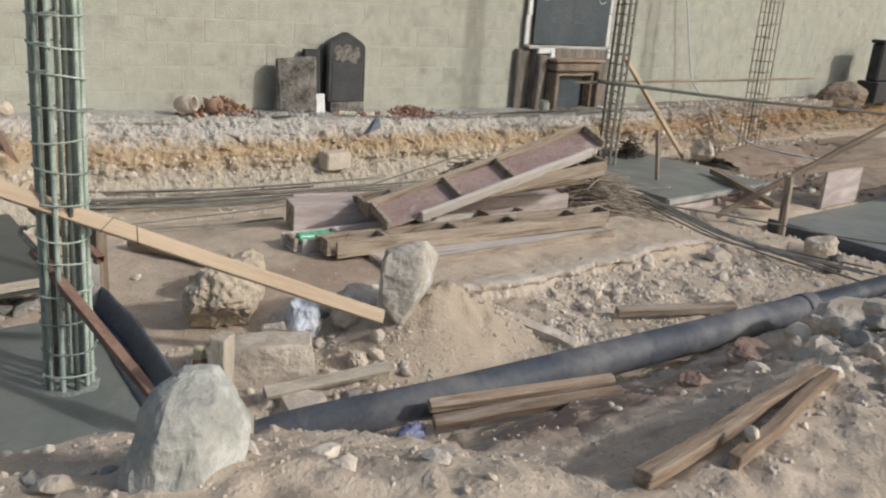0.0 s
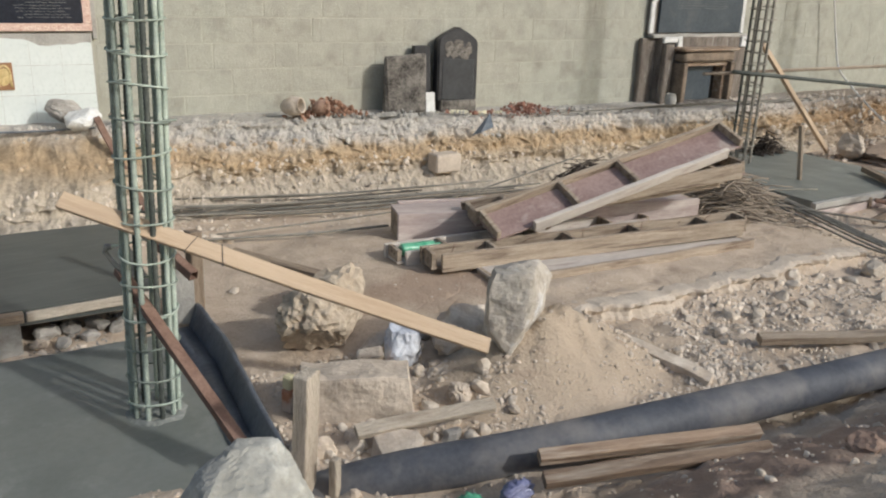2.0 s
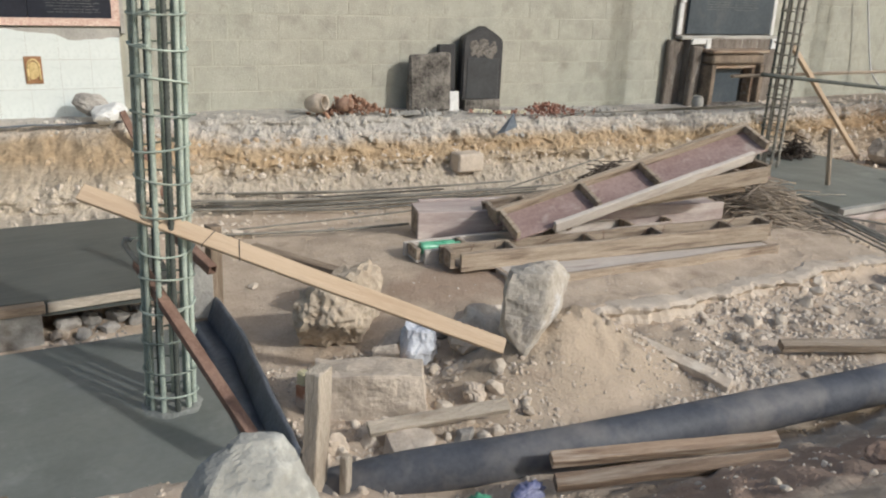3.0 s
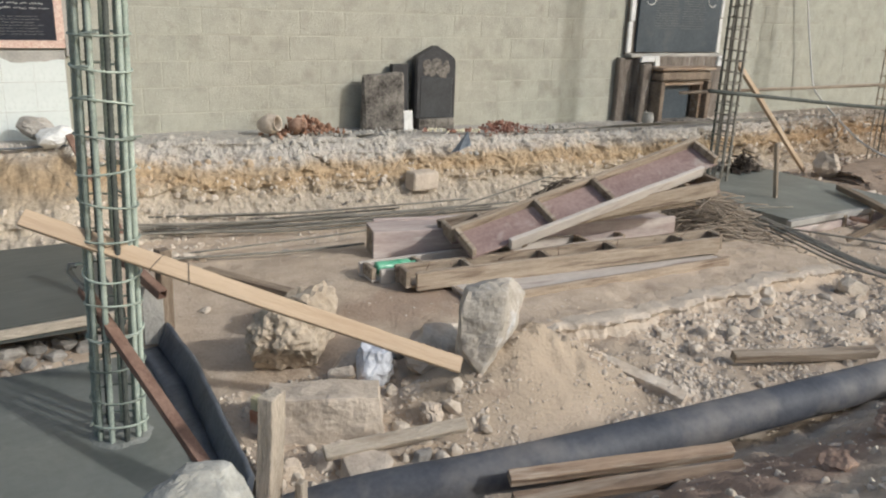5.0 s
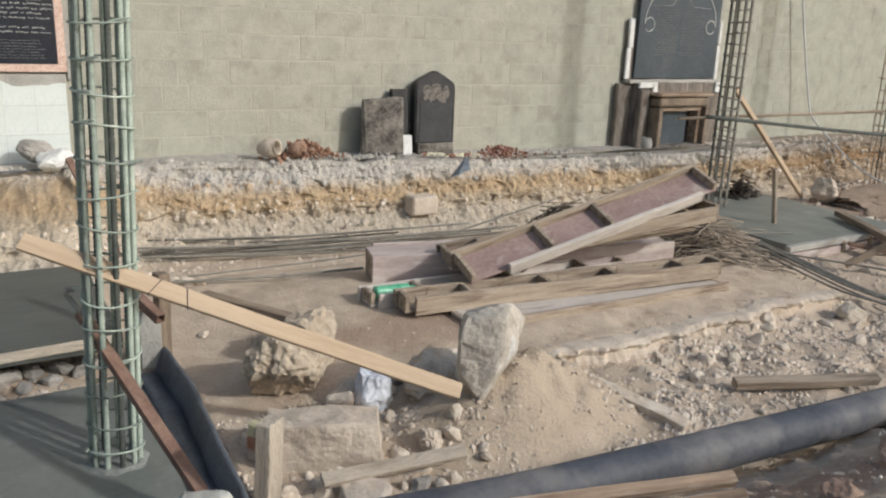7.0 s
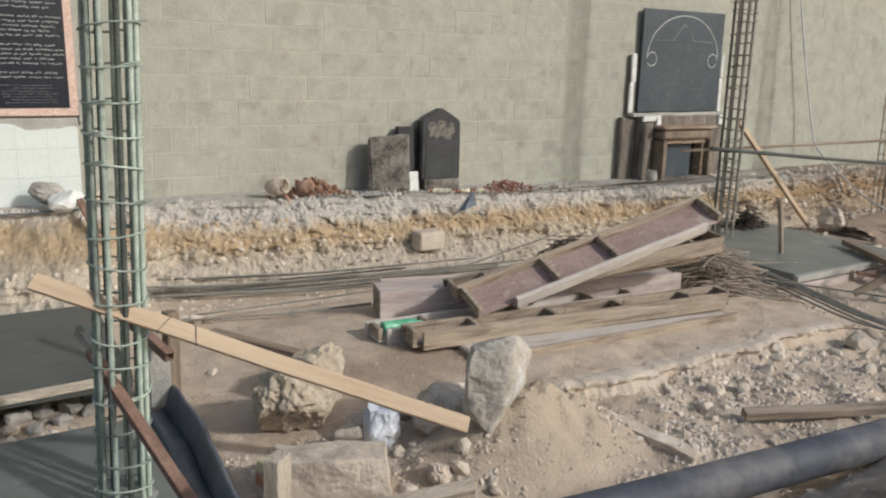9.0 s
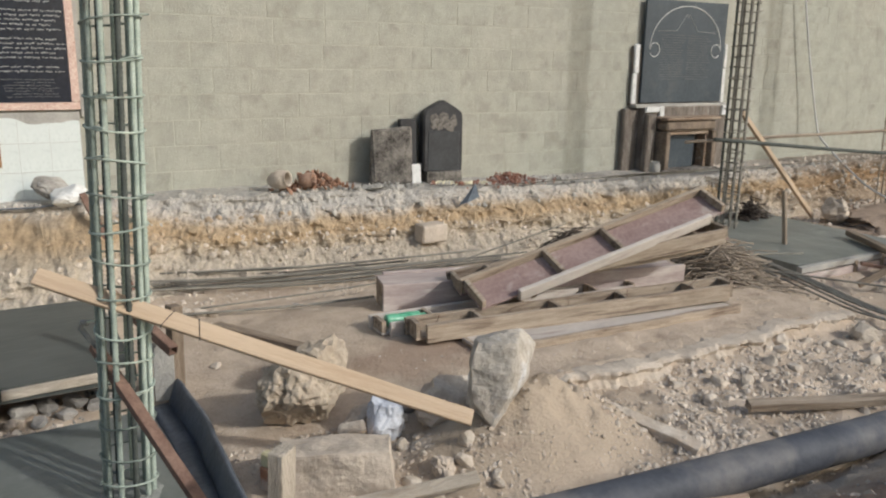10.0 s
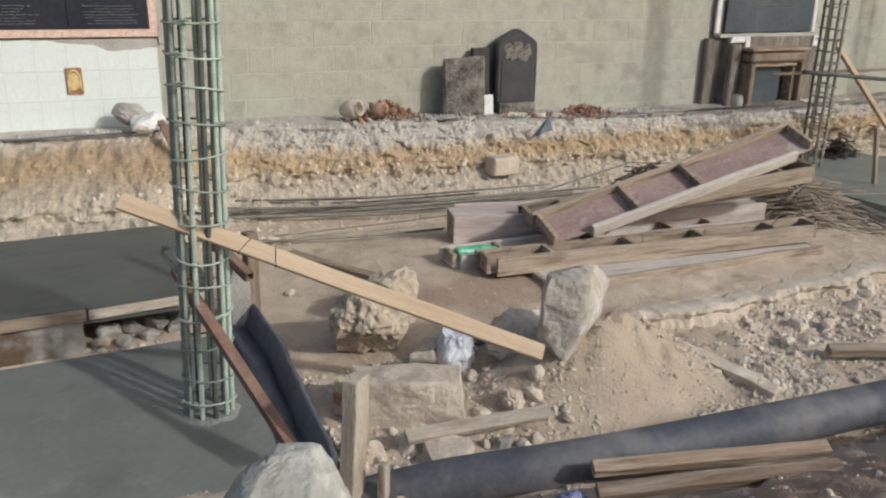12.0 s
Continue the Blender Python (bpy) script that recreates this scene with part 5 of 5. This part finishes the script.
plank("shutter_panel", (7.55, 3.55, 0.16), (8.3, 3.57, 0.17), 0.36, 0.03, M_PLYPINK, (0, -1, 0), 63, label="beige plywood panel standing behind the far pad", category="formwork")
plank("shutter_panel", (8.5, 3.30, 0.16), (9.6, 3.2, 0.17), 0.40, 0.03, M_PLY, (0, -1, 0), 64, label="brown plywood panel standing behind the far pad", category="formwork")
plank("form_beam", (7.2, 3.62, 0.37), (9.4, 3.5, 0.39), 0.07, 0.06, M_OLDWOOD, (0, 0, 1), 65, label="brown beam resting on the plywood panels", category="plank")
boulder("boulder", (0.17, 0.12, 0.11), 71, pose(5.95, 2.72, 0.08, 0, 0, 10), M_POT, "brownish boulder beside the far pad")
boulder("boulder", (0.09, 0.08, 0.08), 72, pose(5.55, 2.42, 0.08), M_MOTTLE, "dark small boulder by the bars")
boulder("boulder", (0.10, 0.09, 0.07), 73, pose(4.95, 2.95, 0.07), M_ROCK, "round white stone in the gravel")
boulder("boulder", (0.16, 0.14, 0.15), 74, pose(8.35, 5.45, 0.12, 0, 0, 30), M_POT, "pale boulder at the foot of the brace")
boulder("boulder", (0.15, 0.1, 0.1), 75, pose(7.15, 3.95, 0.06), M_ROCK, "white broken stone beside the shutter board")

# broken rock heaped at the end of the near beams
for x, y, r, seed in ((3.43, 1.50, 0.085, 201), (3.21, 1.47, 0.075, 202), (3.26, 1.33, 0.085, 203), (3.35, 1.21, 0.095, 204), (3.60, 1.31, 0.095, 205), (3.48, 1.20, 0.08, 206), (3.12, 1.06, 0.065, 207), (3.02, 1.16, 0.055, 208), (3.22, 1.10, 0.06, 209), (2.86, 1.05, 0.05, 210), (2.74, 0.93, 0.055, 211), (3.05, 0.96, 0.06, 212), (3.32, 1.02, 0.07, 213), (2.96, 1.30, 0.045, 214), (3.07, 1.41, 0.055, 215), (3.15, 1.24, 0.05, 216), (2.62, 0.86, 0.05, 217), (2.90, 0.88, 0.06, 218)):
    shape = random.Random(seed)
    boulder("boulder", (r, r * shape.uniform(0.65, 0.9), r * shape.uniform(0.55, 0.85)), seed, pose(x, y, height(x, y) + r * 0.35, shape.uniform(-20, 20), shape.uniform(-20, 20), shape.uniform(0, 360)), M_ROCK if seed % 4 else M_DAMPSTONE, "broken pale boulder in the heap beside the near beams", 0.35, 3, 8, 0.06)
boulder("earth_lump", (0.14, 0.09, 0.05), 221, pose(2.98, 1.56, height(2.98, 1.56) + 0.02, 0, 0, 20), M_REDSOIL, "lump of reddish brown earth below the pipe", 0.35, 4, 6, 0.10)
boulder("earth_lump", (0.075, 0.06, 0.035), 222, pose(2.45, 1.46, height(2.45, 1.46) + 0.01), M_REDSOIL, "reddish clod broken out of the damp soil", 0.35, 4, 6, 0.08)
for x, y, r, seed in ((0.30, 1.83, 0.045, 261), (0.33, 1.70, 0.055, 262), (0.92, 1.55, 0.06, 263), (0.45, 1.72, 0.035, 264), (1.10, 1.30, 0.045, 265), (0.90, 1.40, 0.04, 266), (1.22, 1.42, 0.05, 267), (0.80, 1.72, 0.03, 268)):
    boulder("flat_stone", (r, r * 0.7, r * 0.4), seed, pose(x, y, height(x, y) + r * 0.12, 5, -5, 50 * seed % 360), M_DAMPSTONE if seed % 3 == 0 else M_ROCK, "flat dusty stone bedded in the near bank", 0.3, 3, 8, 0.05)
boulder("small_stone", (0.024, 0.02, 0.02), 223, pose(1.80, 0.890, 0.680, 0, 0, 30), M_ROCK, "rounded white stone lying on a near beam", 0.2, 3, 5, 0.03)
boulder("boulder", (0.07, 0.055, 0.055), 224, pose(1.84, 2.79, 0.075, 10, 0, 40), M_POT, "crumbly pinkish white boulder at the mound foot", 0.4, 4, 8, 0.13)
boulder("boulder", (0.12, 0.09, 0.07), 225, pose(1.92, 3.0, 0.045, 0, 0, 20), M_POT, "dusty boulder half sunk in the mound", 0.3, 4, 8, 0.06)
boulder("stone_shard", (0.10, 0.05, 0.03), 226, pose(1.70, 3.33, 0.10, 0, -25, 15), M_POT, "slanting flat stone shard beside the porous boulder", 0.3, 3, 6, 0.05)
for x, y, r, seed in ((1.21, 2.70, 0.06, 231), (1.22, 2.58, 0.05, 232), (1.27, 2.53, 0.055, 233), (1.65, 2.71, 0.04, 234), (1.66, 2.57, 0.05, 235), (1.73, 2.53, 0.04, 236), (1.55, 2.46, 0.045, 237), (1.62, 2.49, 0.035, 238), (1.80, 2.55, 0.04, 239), (1.70, 3.10, 0.05, 240), (1.80, 3.08, 0.04, 241), (1.45, 3.22, 0.04, 242), (1.38, 3.24, 0.035, 243), (1.90, 3.30, 0.05, 244), (1.97, 3.36, 0.045, 245), (1.98, 2.60, 0.03, 246), (1.50, 5.28, 0.06, 247), (1.57, 5.25, 0.045, 248), (1.30, 5.45, 0.05, 249), (2.10, 5.18, 0.03, 250), (1.42, 5.38, 0.045, 251), (1.35, 4.35, 0.035, 252)):
    shape = random.Random(seed)
    boulder("broken_stone", (r, r * shape.uniform(0.6, 0.9), r * shape.uniform(0.5, 0.8)), seed, pose(x, y, height(x, y) + r * 0.3, shape.uniform(-25, 25), shape.uniform(-25, 25), shape.uniform(0, 360)), M_DAMPSTONE if seed % 5 == 0 else M_ROCK, "angular pale stone lying on the dusty ground", 0.35, 3, 8, 0.06)
boulder("slab_rock", (0.36, 0.20, 0.065), 76, pose(3.76, 1.48, 0.345, 4, -4, 10), M_ROCK, "broad flat pale boulder on the near rubble", 0.35, 5, 10, 0.08)

# dark dirt heaped beyond the pads
for at, size, seed in (((9.3, 5.15, 0.02), (1.3, 0.5, 0.11), 5), ((11.2, 4.7, 0.02), (1.6, 0.9, 0.17), 6), ((9.6, 4.0, 0.0), (1.2, 0.35, 0.08), 7)):
    single("earth_mound", rock_bm(*size, seed, 0.35, 5, 3, 0.07), M_DIRT, pose(*at), label="low mound of dark brown dug earth beyond the pads", category="mound")

for k in range(5):
    rod("rebar", [(4.3 + 0.3 * k, 6.24 - 0.02 * k, 0.545), (6.0, 6.22 - 0.015 * k, 0.53 + 0.008 * k), (7.7 + 0.25 * k, 6.10 + 0.02 * k, 0.53)], 0.005, M_IRON, "thin reinforcing bar lying along the ledge edge")
# loose white cable hanging on the wall
rod("cable", [(8.90, 6.70, 3.4), (9.09, 6.68, 2.54), (9.29, 6.66, 1.79), (9.50, 6.63, 1.1), (9.56, 6.58, 0.78), (9.58, 6.30, 0.54), (9.46, 5.8, 0.26), (9.36, 5.4, 0.15), (9.36, 5.0, 0.13), (9.5, 4.6, 0.12)], 0.011, M_MARBLE, "thin white cable hanging down the wall", "cable", "cables")

# far headstones, heaps of debris
def far_headstone(x, y, w, h, label):
    root = thing("headstone", (x, y, 0.5), label=label, category="headstone")
    part("plinth", box_bm(w * 1.3, 0.35, 0.35, 0.02), M_BLACK, root, m=pose(x, y, 0.63))
    part("stone", box_bm(w, 0.2, h, 0.03), M_BLACK, root, m=pose(x, y, 0.80 + h / 2))
    part("cap", box_bm(w * 1.12, 0.24, 0.06, 0.02), M_BLACK, root, m=pose(x, y, 0.83 + h))
    return root


far_headstone(14.4, 6.25, 0.62, 0.62, "dark tall headstone on a plinth before the wall")
boulder("dark_mound", (0.55, 0.3, 0.26), 81, pose(13.3, 6.3, 0.56), M_NICHE, "brown tarpaulin-like lump before the wall", 0.3, 4)


# ---- loose stones and gravel ----
rnd = random.Random(77)
STONES = [to_mesh("stone", rock_bm(1, rnd.uniform(0.65, 0.95), rnd.uniform(0.5, 0.85), 200 + k, 0.35, 2, 6, 0.06), M_STONE) for k in range(14)]
LABELS = ("pale broken limestone piece lying in the rubble", "dusty angular stone lying on the soil", "whitish rubble stone with worn edges")


M_CRUST = grainy("pale_crust", (0.47, 0.395, 0.315), (0.61, 0.53, 0.44), 7.0, 0.95, 0.7, 60, vary=0.08)


def surface(x, y):
    if y > lerp_line(BASE_LINE, x) + 0.05:
        yb, yt = lerp_line(BASE_LINE, x), lerp_line(TOP_LINE, x)
        return bank_point(x, 0.7 + 0.3 * (y - yt) / (6.8 - yt)).z if y > yt else 0.02 + (ledge_z(x) - 0.1) * max(0, (y - yb) / (yt - yb)) * 0.9
    return height(x, y)


def free(x, y):
    """Off the pads and the stack of forms."""
    if x < 1.08 and 2.62 < y + 0.12 * x and y < 4.07:
        return False
    if 5.9 < x < 7.7 and 4.1 < y < 5.75 or 6.4 < x < 9.1 and 2.15 < y < 3.5:
        return False
    return True


def scatter_spot(zone):
    x0, x1, y0, y1 = zone
    return rnd.uniform(x0, x1), rnd.uniform(y0, y1)


ZONES = [
    ((2.55, 4.6, 2.18, 2.46), 46, 0.016, 0.04),
    ((2.6, 3.3, 2.45, 3.0), 16, 0.014, 0.035),
    ((3.25, 5.05, 2.62, 3.12), 44, 0.022, 0.075),
    ((1.06, 1.55, 2.38, 2.68), 18, 0.018, 0.05),
    ((1.1, 2.0, 2.55, 3.3), 36, 0.022, 0.06),
    ((2.45, 3.7, 0.80, 1.55), 34, 0.022, 0.06),
    ((2.85, 3.7, 0.80, 1.42), 34, 0.035, 0.085),
    ((1.3, 2.6, 0.8, 1.9), 16, 0.014, 0.04),
    ((0.2, 1.7, 1.5, 2.35), 16, 0.012, 0.035),
    ((1.2, 4.5, 5.45, 5.75), 10, 0.018, 0.04),
    ((5.1, 6.4, 1.9, 4.2), 14, 0.025, 0.07),
]
for zone, count, small, large in ZONES:
    for _ in range(count):
        x, y = scatter_spot(zone)
        if not free(x, y):
            continue
        s = small * (large / small) ** (rnd.random() ** 1.6)
        single("stone", rnd.choice(STONES), None, turned(x, y, surface(x, y) - s * 0.12, rnd.uniform(0, 360), rnd.uniform(0, 360), rnd.uniform(0, 360), s), label=rnd.choice(LABELS), category="stone", group="loose stones")


# crusted front edge of the plateau
def plateau_edge():
    bm = bmesh.new()
    rows = []
    for i in range(190):
        x = 2.56 + 0.0135 * i
        y = lerp_line([(2.5, 3.18), (2.75, 3.13), (3.4, 3.12), (4.0, 3.13), (5.1, 3.16)], x) + 0.05 * fbm(x * 3, 7.1) + 0.03 * fbm(x * 9, 2.1)
        top = max(height(x, y + 0.16), 0.105) + 0.006
        row = [(0.20, -0.03), (0.10, 0.0), (0.03, 0.002), (0.004, -0.004), (-0.006, -0.018), (0.008, -0.045), (-0.012, -0.07), (-0.03, -0.13)]
        rows.append([bm.verts.new((x, y + dy + (0.03 * fbm(x * 7, dz * 25, 3.3) if dz < -0.002 else 0), top + dz + 0.004 * fbm(x * 9, dy * 30))) for dy, dz in row])
    for a, b in zip(rows, rows[1:]):
        for k in range(len(a) - 1):
            bm.faces.new((a[k], a[k + 1], b[k + 1], b[k]))
    return single("ground_edge", bm, M_CRUST, label="pale broken crust along the sandy plateau edge", category="ground", kind="structure")


plateau_edge()


def gravel(zones, seed, name, label, material):
    r = random.Random(seed)
    proto = []
    for k in range(6):
        bm = rock_bm(1, r.uniform(0.7, 1), r.uniform(0.5, 0.8), 300 + k, 0.3, 1, 4, 0.0)
        bm.verts.ensure_lookup_table()
        proto.append((np.array([v.co[:] for v in bm.verts]), np.array([[v.index for v in f.verts] for f in bm.faces])))
        bm.free()
    vs, fs, base = [], [], 0
    for (x0, x1, y0, y1), count, small, large in zones:
        for _ in range(count):
            x, y = r.uniform(x0, x1), r.uniform(y0, y1)
            if not free(x, y):
                continue
            if ((x - 2.4) / 1.1) ** 2 + ((y - 1.66) / 0.34) ** 2 < 1 and r.random() < 0.7:
                continue
            # stones lie in drifts
            if fbm(x * 2.2, y * 2.2, 6.0) < r.uniform(-0.5, 0.25):
                continue
            s = small * (large / small) ** (r.random() ** 2)
            v, f = proto[r.randrange(6)]
            turn = np.array(Euler((r.uniform(0, 6), r.uniform(0, 6), r.uniform(0, 6))).to_matrix())
            vs.append(v @ turn.T * s + (x, y, surface(x, y) - s * 0.30))
            fs.append(f + base)
            base += len(v)
    me = bpy.data.meshes.new(name)
    me.from_pydata(np.concatenate(vs).tolist(), [], np.concatenate(fs).tolist())
    me.materials.append(material)
    return tagged(new(name, me), label=label, category="gravel", kind="stuff")


M_GRAVEL = grainy("mixed_gravel", (0.51, 0.435, 0.355), (0.70, 0.62, 0.525), 9.0, 0.9, 0.08, 40)
gravel([((2.5, 4.9, 2.15, 2.55), 1100, 0.005, 0.024), ((3.1, 5.2, 2.5, 3.12), 3800, 0.006, 0.028), ((2.82, 3.25, 2.36, 2.75), 420, 0.010, 0.032), ((2.4, 3.2, 2.4, 3.1), 300, 0.004, 0.02), ((1.05, 2.1, 2.5, 3.4), 1000, 0.004, 0.024), ((2.3, 3.8, 0.7, 1.7), 1600, 0.004, 0.03), ((1.3, 2.6, 0.7, 2.0), 700, 0.003, 0.018), ((0.0, 1.8, 1.2, 2.5), 900, 0.003, 0.014), ((5.1, 6.5, 1.8, 4.3), 900, 0.01, 0.03)], 4, "gravel", "pale gravel and crushed stone over the soil", M_GRAVEL)
gravel([((0.0, 3.8, 0.8, 2.5), 5200, 0.004, 0.022), ((2.4, 5.2, 2.2, 3.15), 4200, 0.004, 0.022), ((1.05, 2.1, 2.4, 3.4), 3500, 0.004, 0.022), ((5.1, 6.4, 1.8, 4.6), 2500, 0.006, 0.03), ((1.2, 4.6, 5.3, 5.8), 2500, 0.004, 0.02), ((1.7, 3.0, 2.5, 3.2), 1500, 0.003, 0.017), ((1.1, 5.2, 3.2, 5.3), 900, 0.003, 0.012)], 6, "earth_clods", "crumbled sandy clods over the soil", M_CRUMB)
gravel([((7.6, 11.8, 3.6, 5.9), 2600, 0.015, 0.06)], 7, "earth_clods", "brown dug clods beyond the pads", M_DIRT)
gravel([((1.1, 5.2, 3.3, 5.6), 1200, 0.003, 0.012), ((1.0, 6.5, 5.35, 6.2), 1500, 0.006, 0.03), ((1.8, 2.9, 2.5, 3.2), 110, 0.004, 0.018), ((0.0, 8, 6.1, 6.7), 1300, 0.004, 0.018), ((7.5, 13, 5.6, 6.6), 1100, 0.015, 0.06), ((8.0, 12.0, 3.6, 5.9), 220, 0.03, 0.10), ((0.3, 0.9, 4.07, 4.16), 120, 0.01, 0.03)], 5, "gravel", "small crumbs of soil and stone", M_GRAVEL)


def bank_stones(count, seed, name, label, material, u0, u1, small, large):
    """Stones and clods stuck in the cut face."""
    r = random.Random(seed)
    vs, fs, base = [], [], 0
    proto = []
    for k in range(8):
        bm = rock_bm(1, r.uniform(0.7, 1), r.uniform(0.5, 0.8), 400 + k, 0.3, 1, 5, 0.0)
        bm.verts.ensure_lookup_table()
        proto.append((np.array([v.co[:] for v in bm.verts]), np.array([[v.index for v in f.verts] for f in bm.faces])))
        bm.free()
    for _ in range(count):
        x, u = r.uniform(0, 1) ** 1.4 * 11 - 0.3, r.uniform(u0, u1)
        if fbm(x * 2.5, u * 7, seed) < r.uniform(-0.6, 0.2):
            continue
        if x < 1.1 and material is M_GREYRUB and u < 0.64 or x < 1.2 and u < 0.5 and material is M_CLOD:
            continue
        s = small * (large / small) ** (r.random() ** 2)
        v, f = proto[r.randrange(8)]
        turn = np.array(Euler((r.uniform(0, 6), r.uniform(0, 6), r.uniform(0, 6))).to_matrix())
        vs.append(v @ turn.T * s + np.array(bank_point(x, u)) + (0, s * 0.35, 0))
        fs.append(f + base)
        base += len(v)
    me = bpy.data.meshes.new(name)
    me.from_pydata(np.concatenate(vs).tolist(), [], np.concatenate(fs).tolist())
    me.materials.append(material)
    return tagged(new(name, me), label=label, category="rubble", kind="stuff")


gravel([((0.33, 0.92, 4.10, 4.5), 420, 0.008, 0.03)], 9, "gravel", "grey rubble in the gap under the cast strip", M_DAMPSTONE)
for x, y, r, seed in ((0.42, 4.30, 0.07, 251), (0.53, 4.34, 0.06, 252), (0.65, 4.33, 0.065, 253), (0.60, 4.20, 0.05, 254), (0.38, 4.18, 0.05, 255), (0.73, 4.25, 0.05, 256), (0.48, 4.17, 0.045, 257), (0.80, 4.32, 0.06, 258)):
    boulder("broken_stone", (r, r * 0.8, r * 0.65), seed, pose(x, y, height(x, y) + r * 0.35, 10, 5, 40 * (seed - 250)), M_POT if seed == 255 else M_DAMPSTONE, "damp grey stone in the gap under the cast strip", 0.35, 3, 8, 0.06)
M_CLOD = grainy("ochre_clods", (0.38, 0.285, 0.19), (0.52, 0.415, 0.30), 6.0, 0.95, 0.15, 40)
M_GREYRUB = grainy("grey_rubble", (0.38, 0.355, 0.315), (0.56, 0.53, 0.475), 6.0, 0.95, 0.15, 40)
bank_stones(1500, 1, "bank_rubble", "grey-white broken stone in the upper bank layer", M_GREYRUB, 0.54, 0.74, 0.006, 0.04)
bank_stones(900, 2, "bank_clods", "ochre earth clods in the cut bank", M_CLOD, 0.38, 0.55, 0.008, 0.045)
bank_stones(1700, 3, "bank_rubble", "pale stones rolled to the bank foot", M_GRAVEL, 0.04, 0.42, 0.006, 0.035)


# ---- blocks of the wall, course by course ----
rnd = random.Random(12)
BLOCKS = {}


def block_mesh(length):
    if length not in BLOCKS:
        bm = box_bm(length - 0.009, 0.012, 0.191, 0)
        bmesh.ops.bevel(bm, geom=[e for e in bm.edges if all(v.co.y < 0 for v in e.verts)], offset=0.0025, segments=1, affect="EDGES")
        BLOCKS[length] = to_mesh("block", bm, M_BLOCK)
    return BLOCKS[length]


far_vs = bmesh.new()
made = 0
for row in range(13):
    z = 0.45 + 0.2 * row
    x = -1.2 + rnd.uniform(0, 0.4)
    while x < 17:
        length = rnd.choice((0.4, 0.4, 0.45, 0.5, 0.5, 0.3, 0.2))
        c, x = x + length / 2, x + length
        m = pose(c, WALL_Y + 0.0068 + rnd.uniform(-0.0010, 0.0010), z + rnd.uniform(-0.002, 0.002), 0, rnd.uniform(-0.2, 0.2), 0)
        if 1.0 < c < 9.6 and made < 300:
            part("block", block_mesh(length), M_BLOCK, wall_core, m=m)
            made += 1
        elif c < 1.0 and z > 0.6 and c > -0.9:
            continue
        else:
            bmesh.ops.create_cube(far_vs, size=1.0, matrix=m @ Matrix.Diagonal((length - 0.009, 0.012, 0.191, 1)))
ob = part("far_blocks", far_vs, M_BLOCK, wall_core)
tagged(ob, kind="stuff")
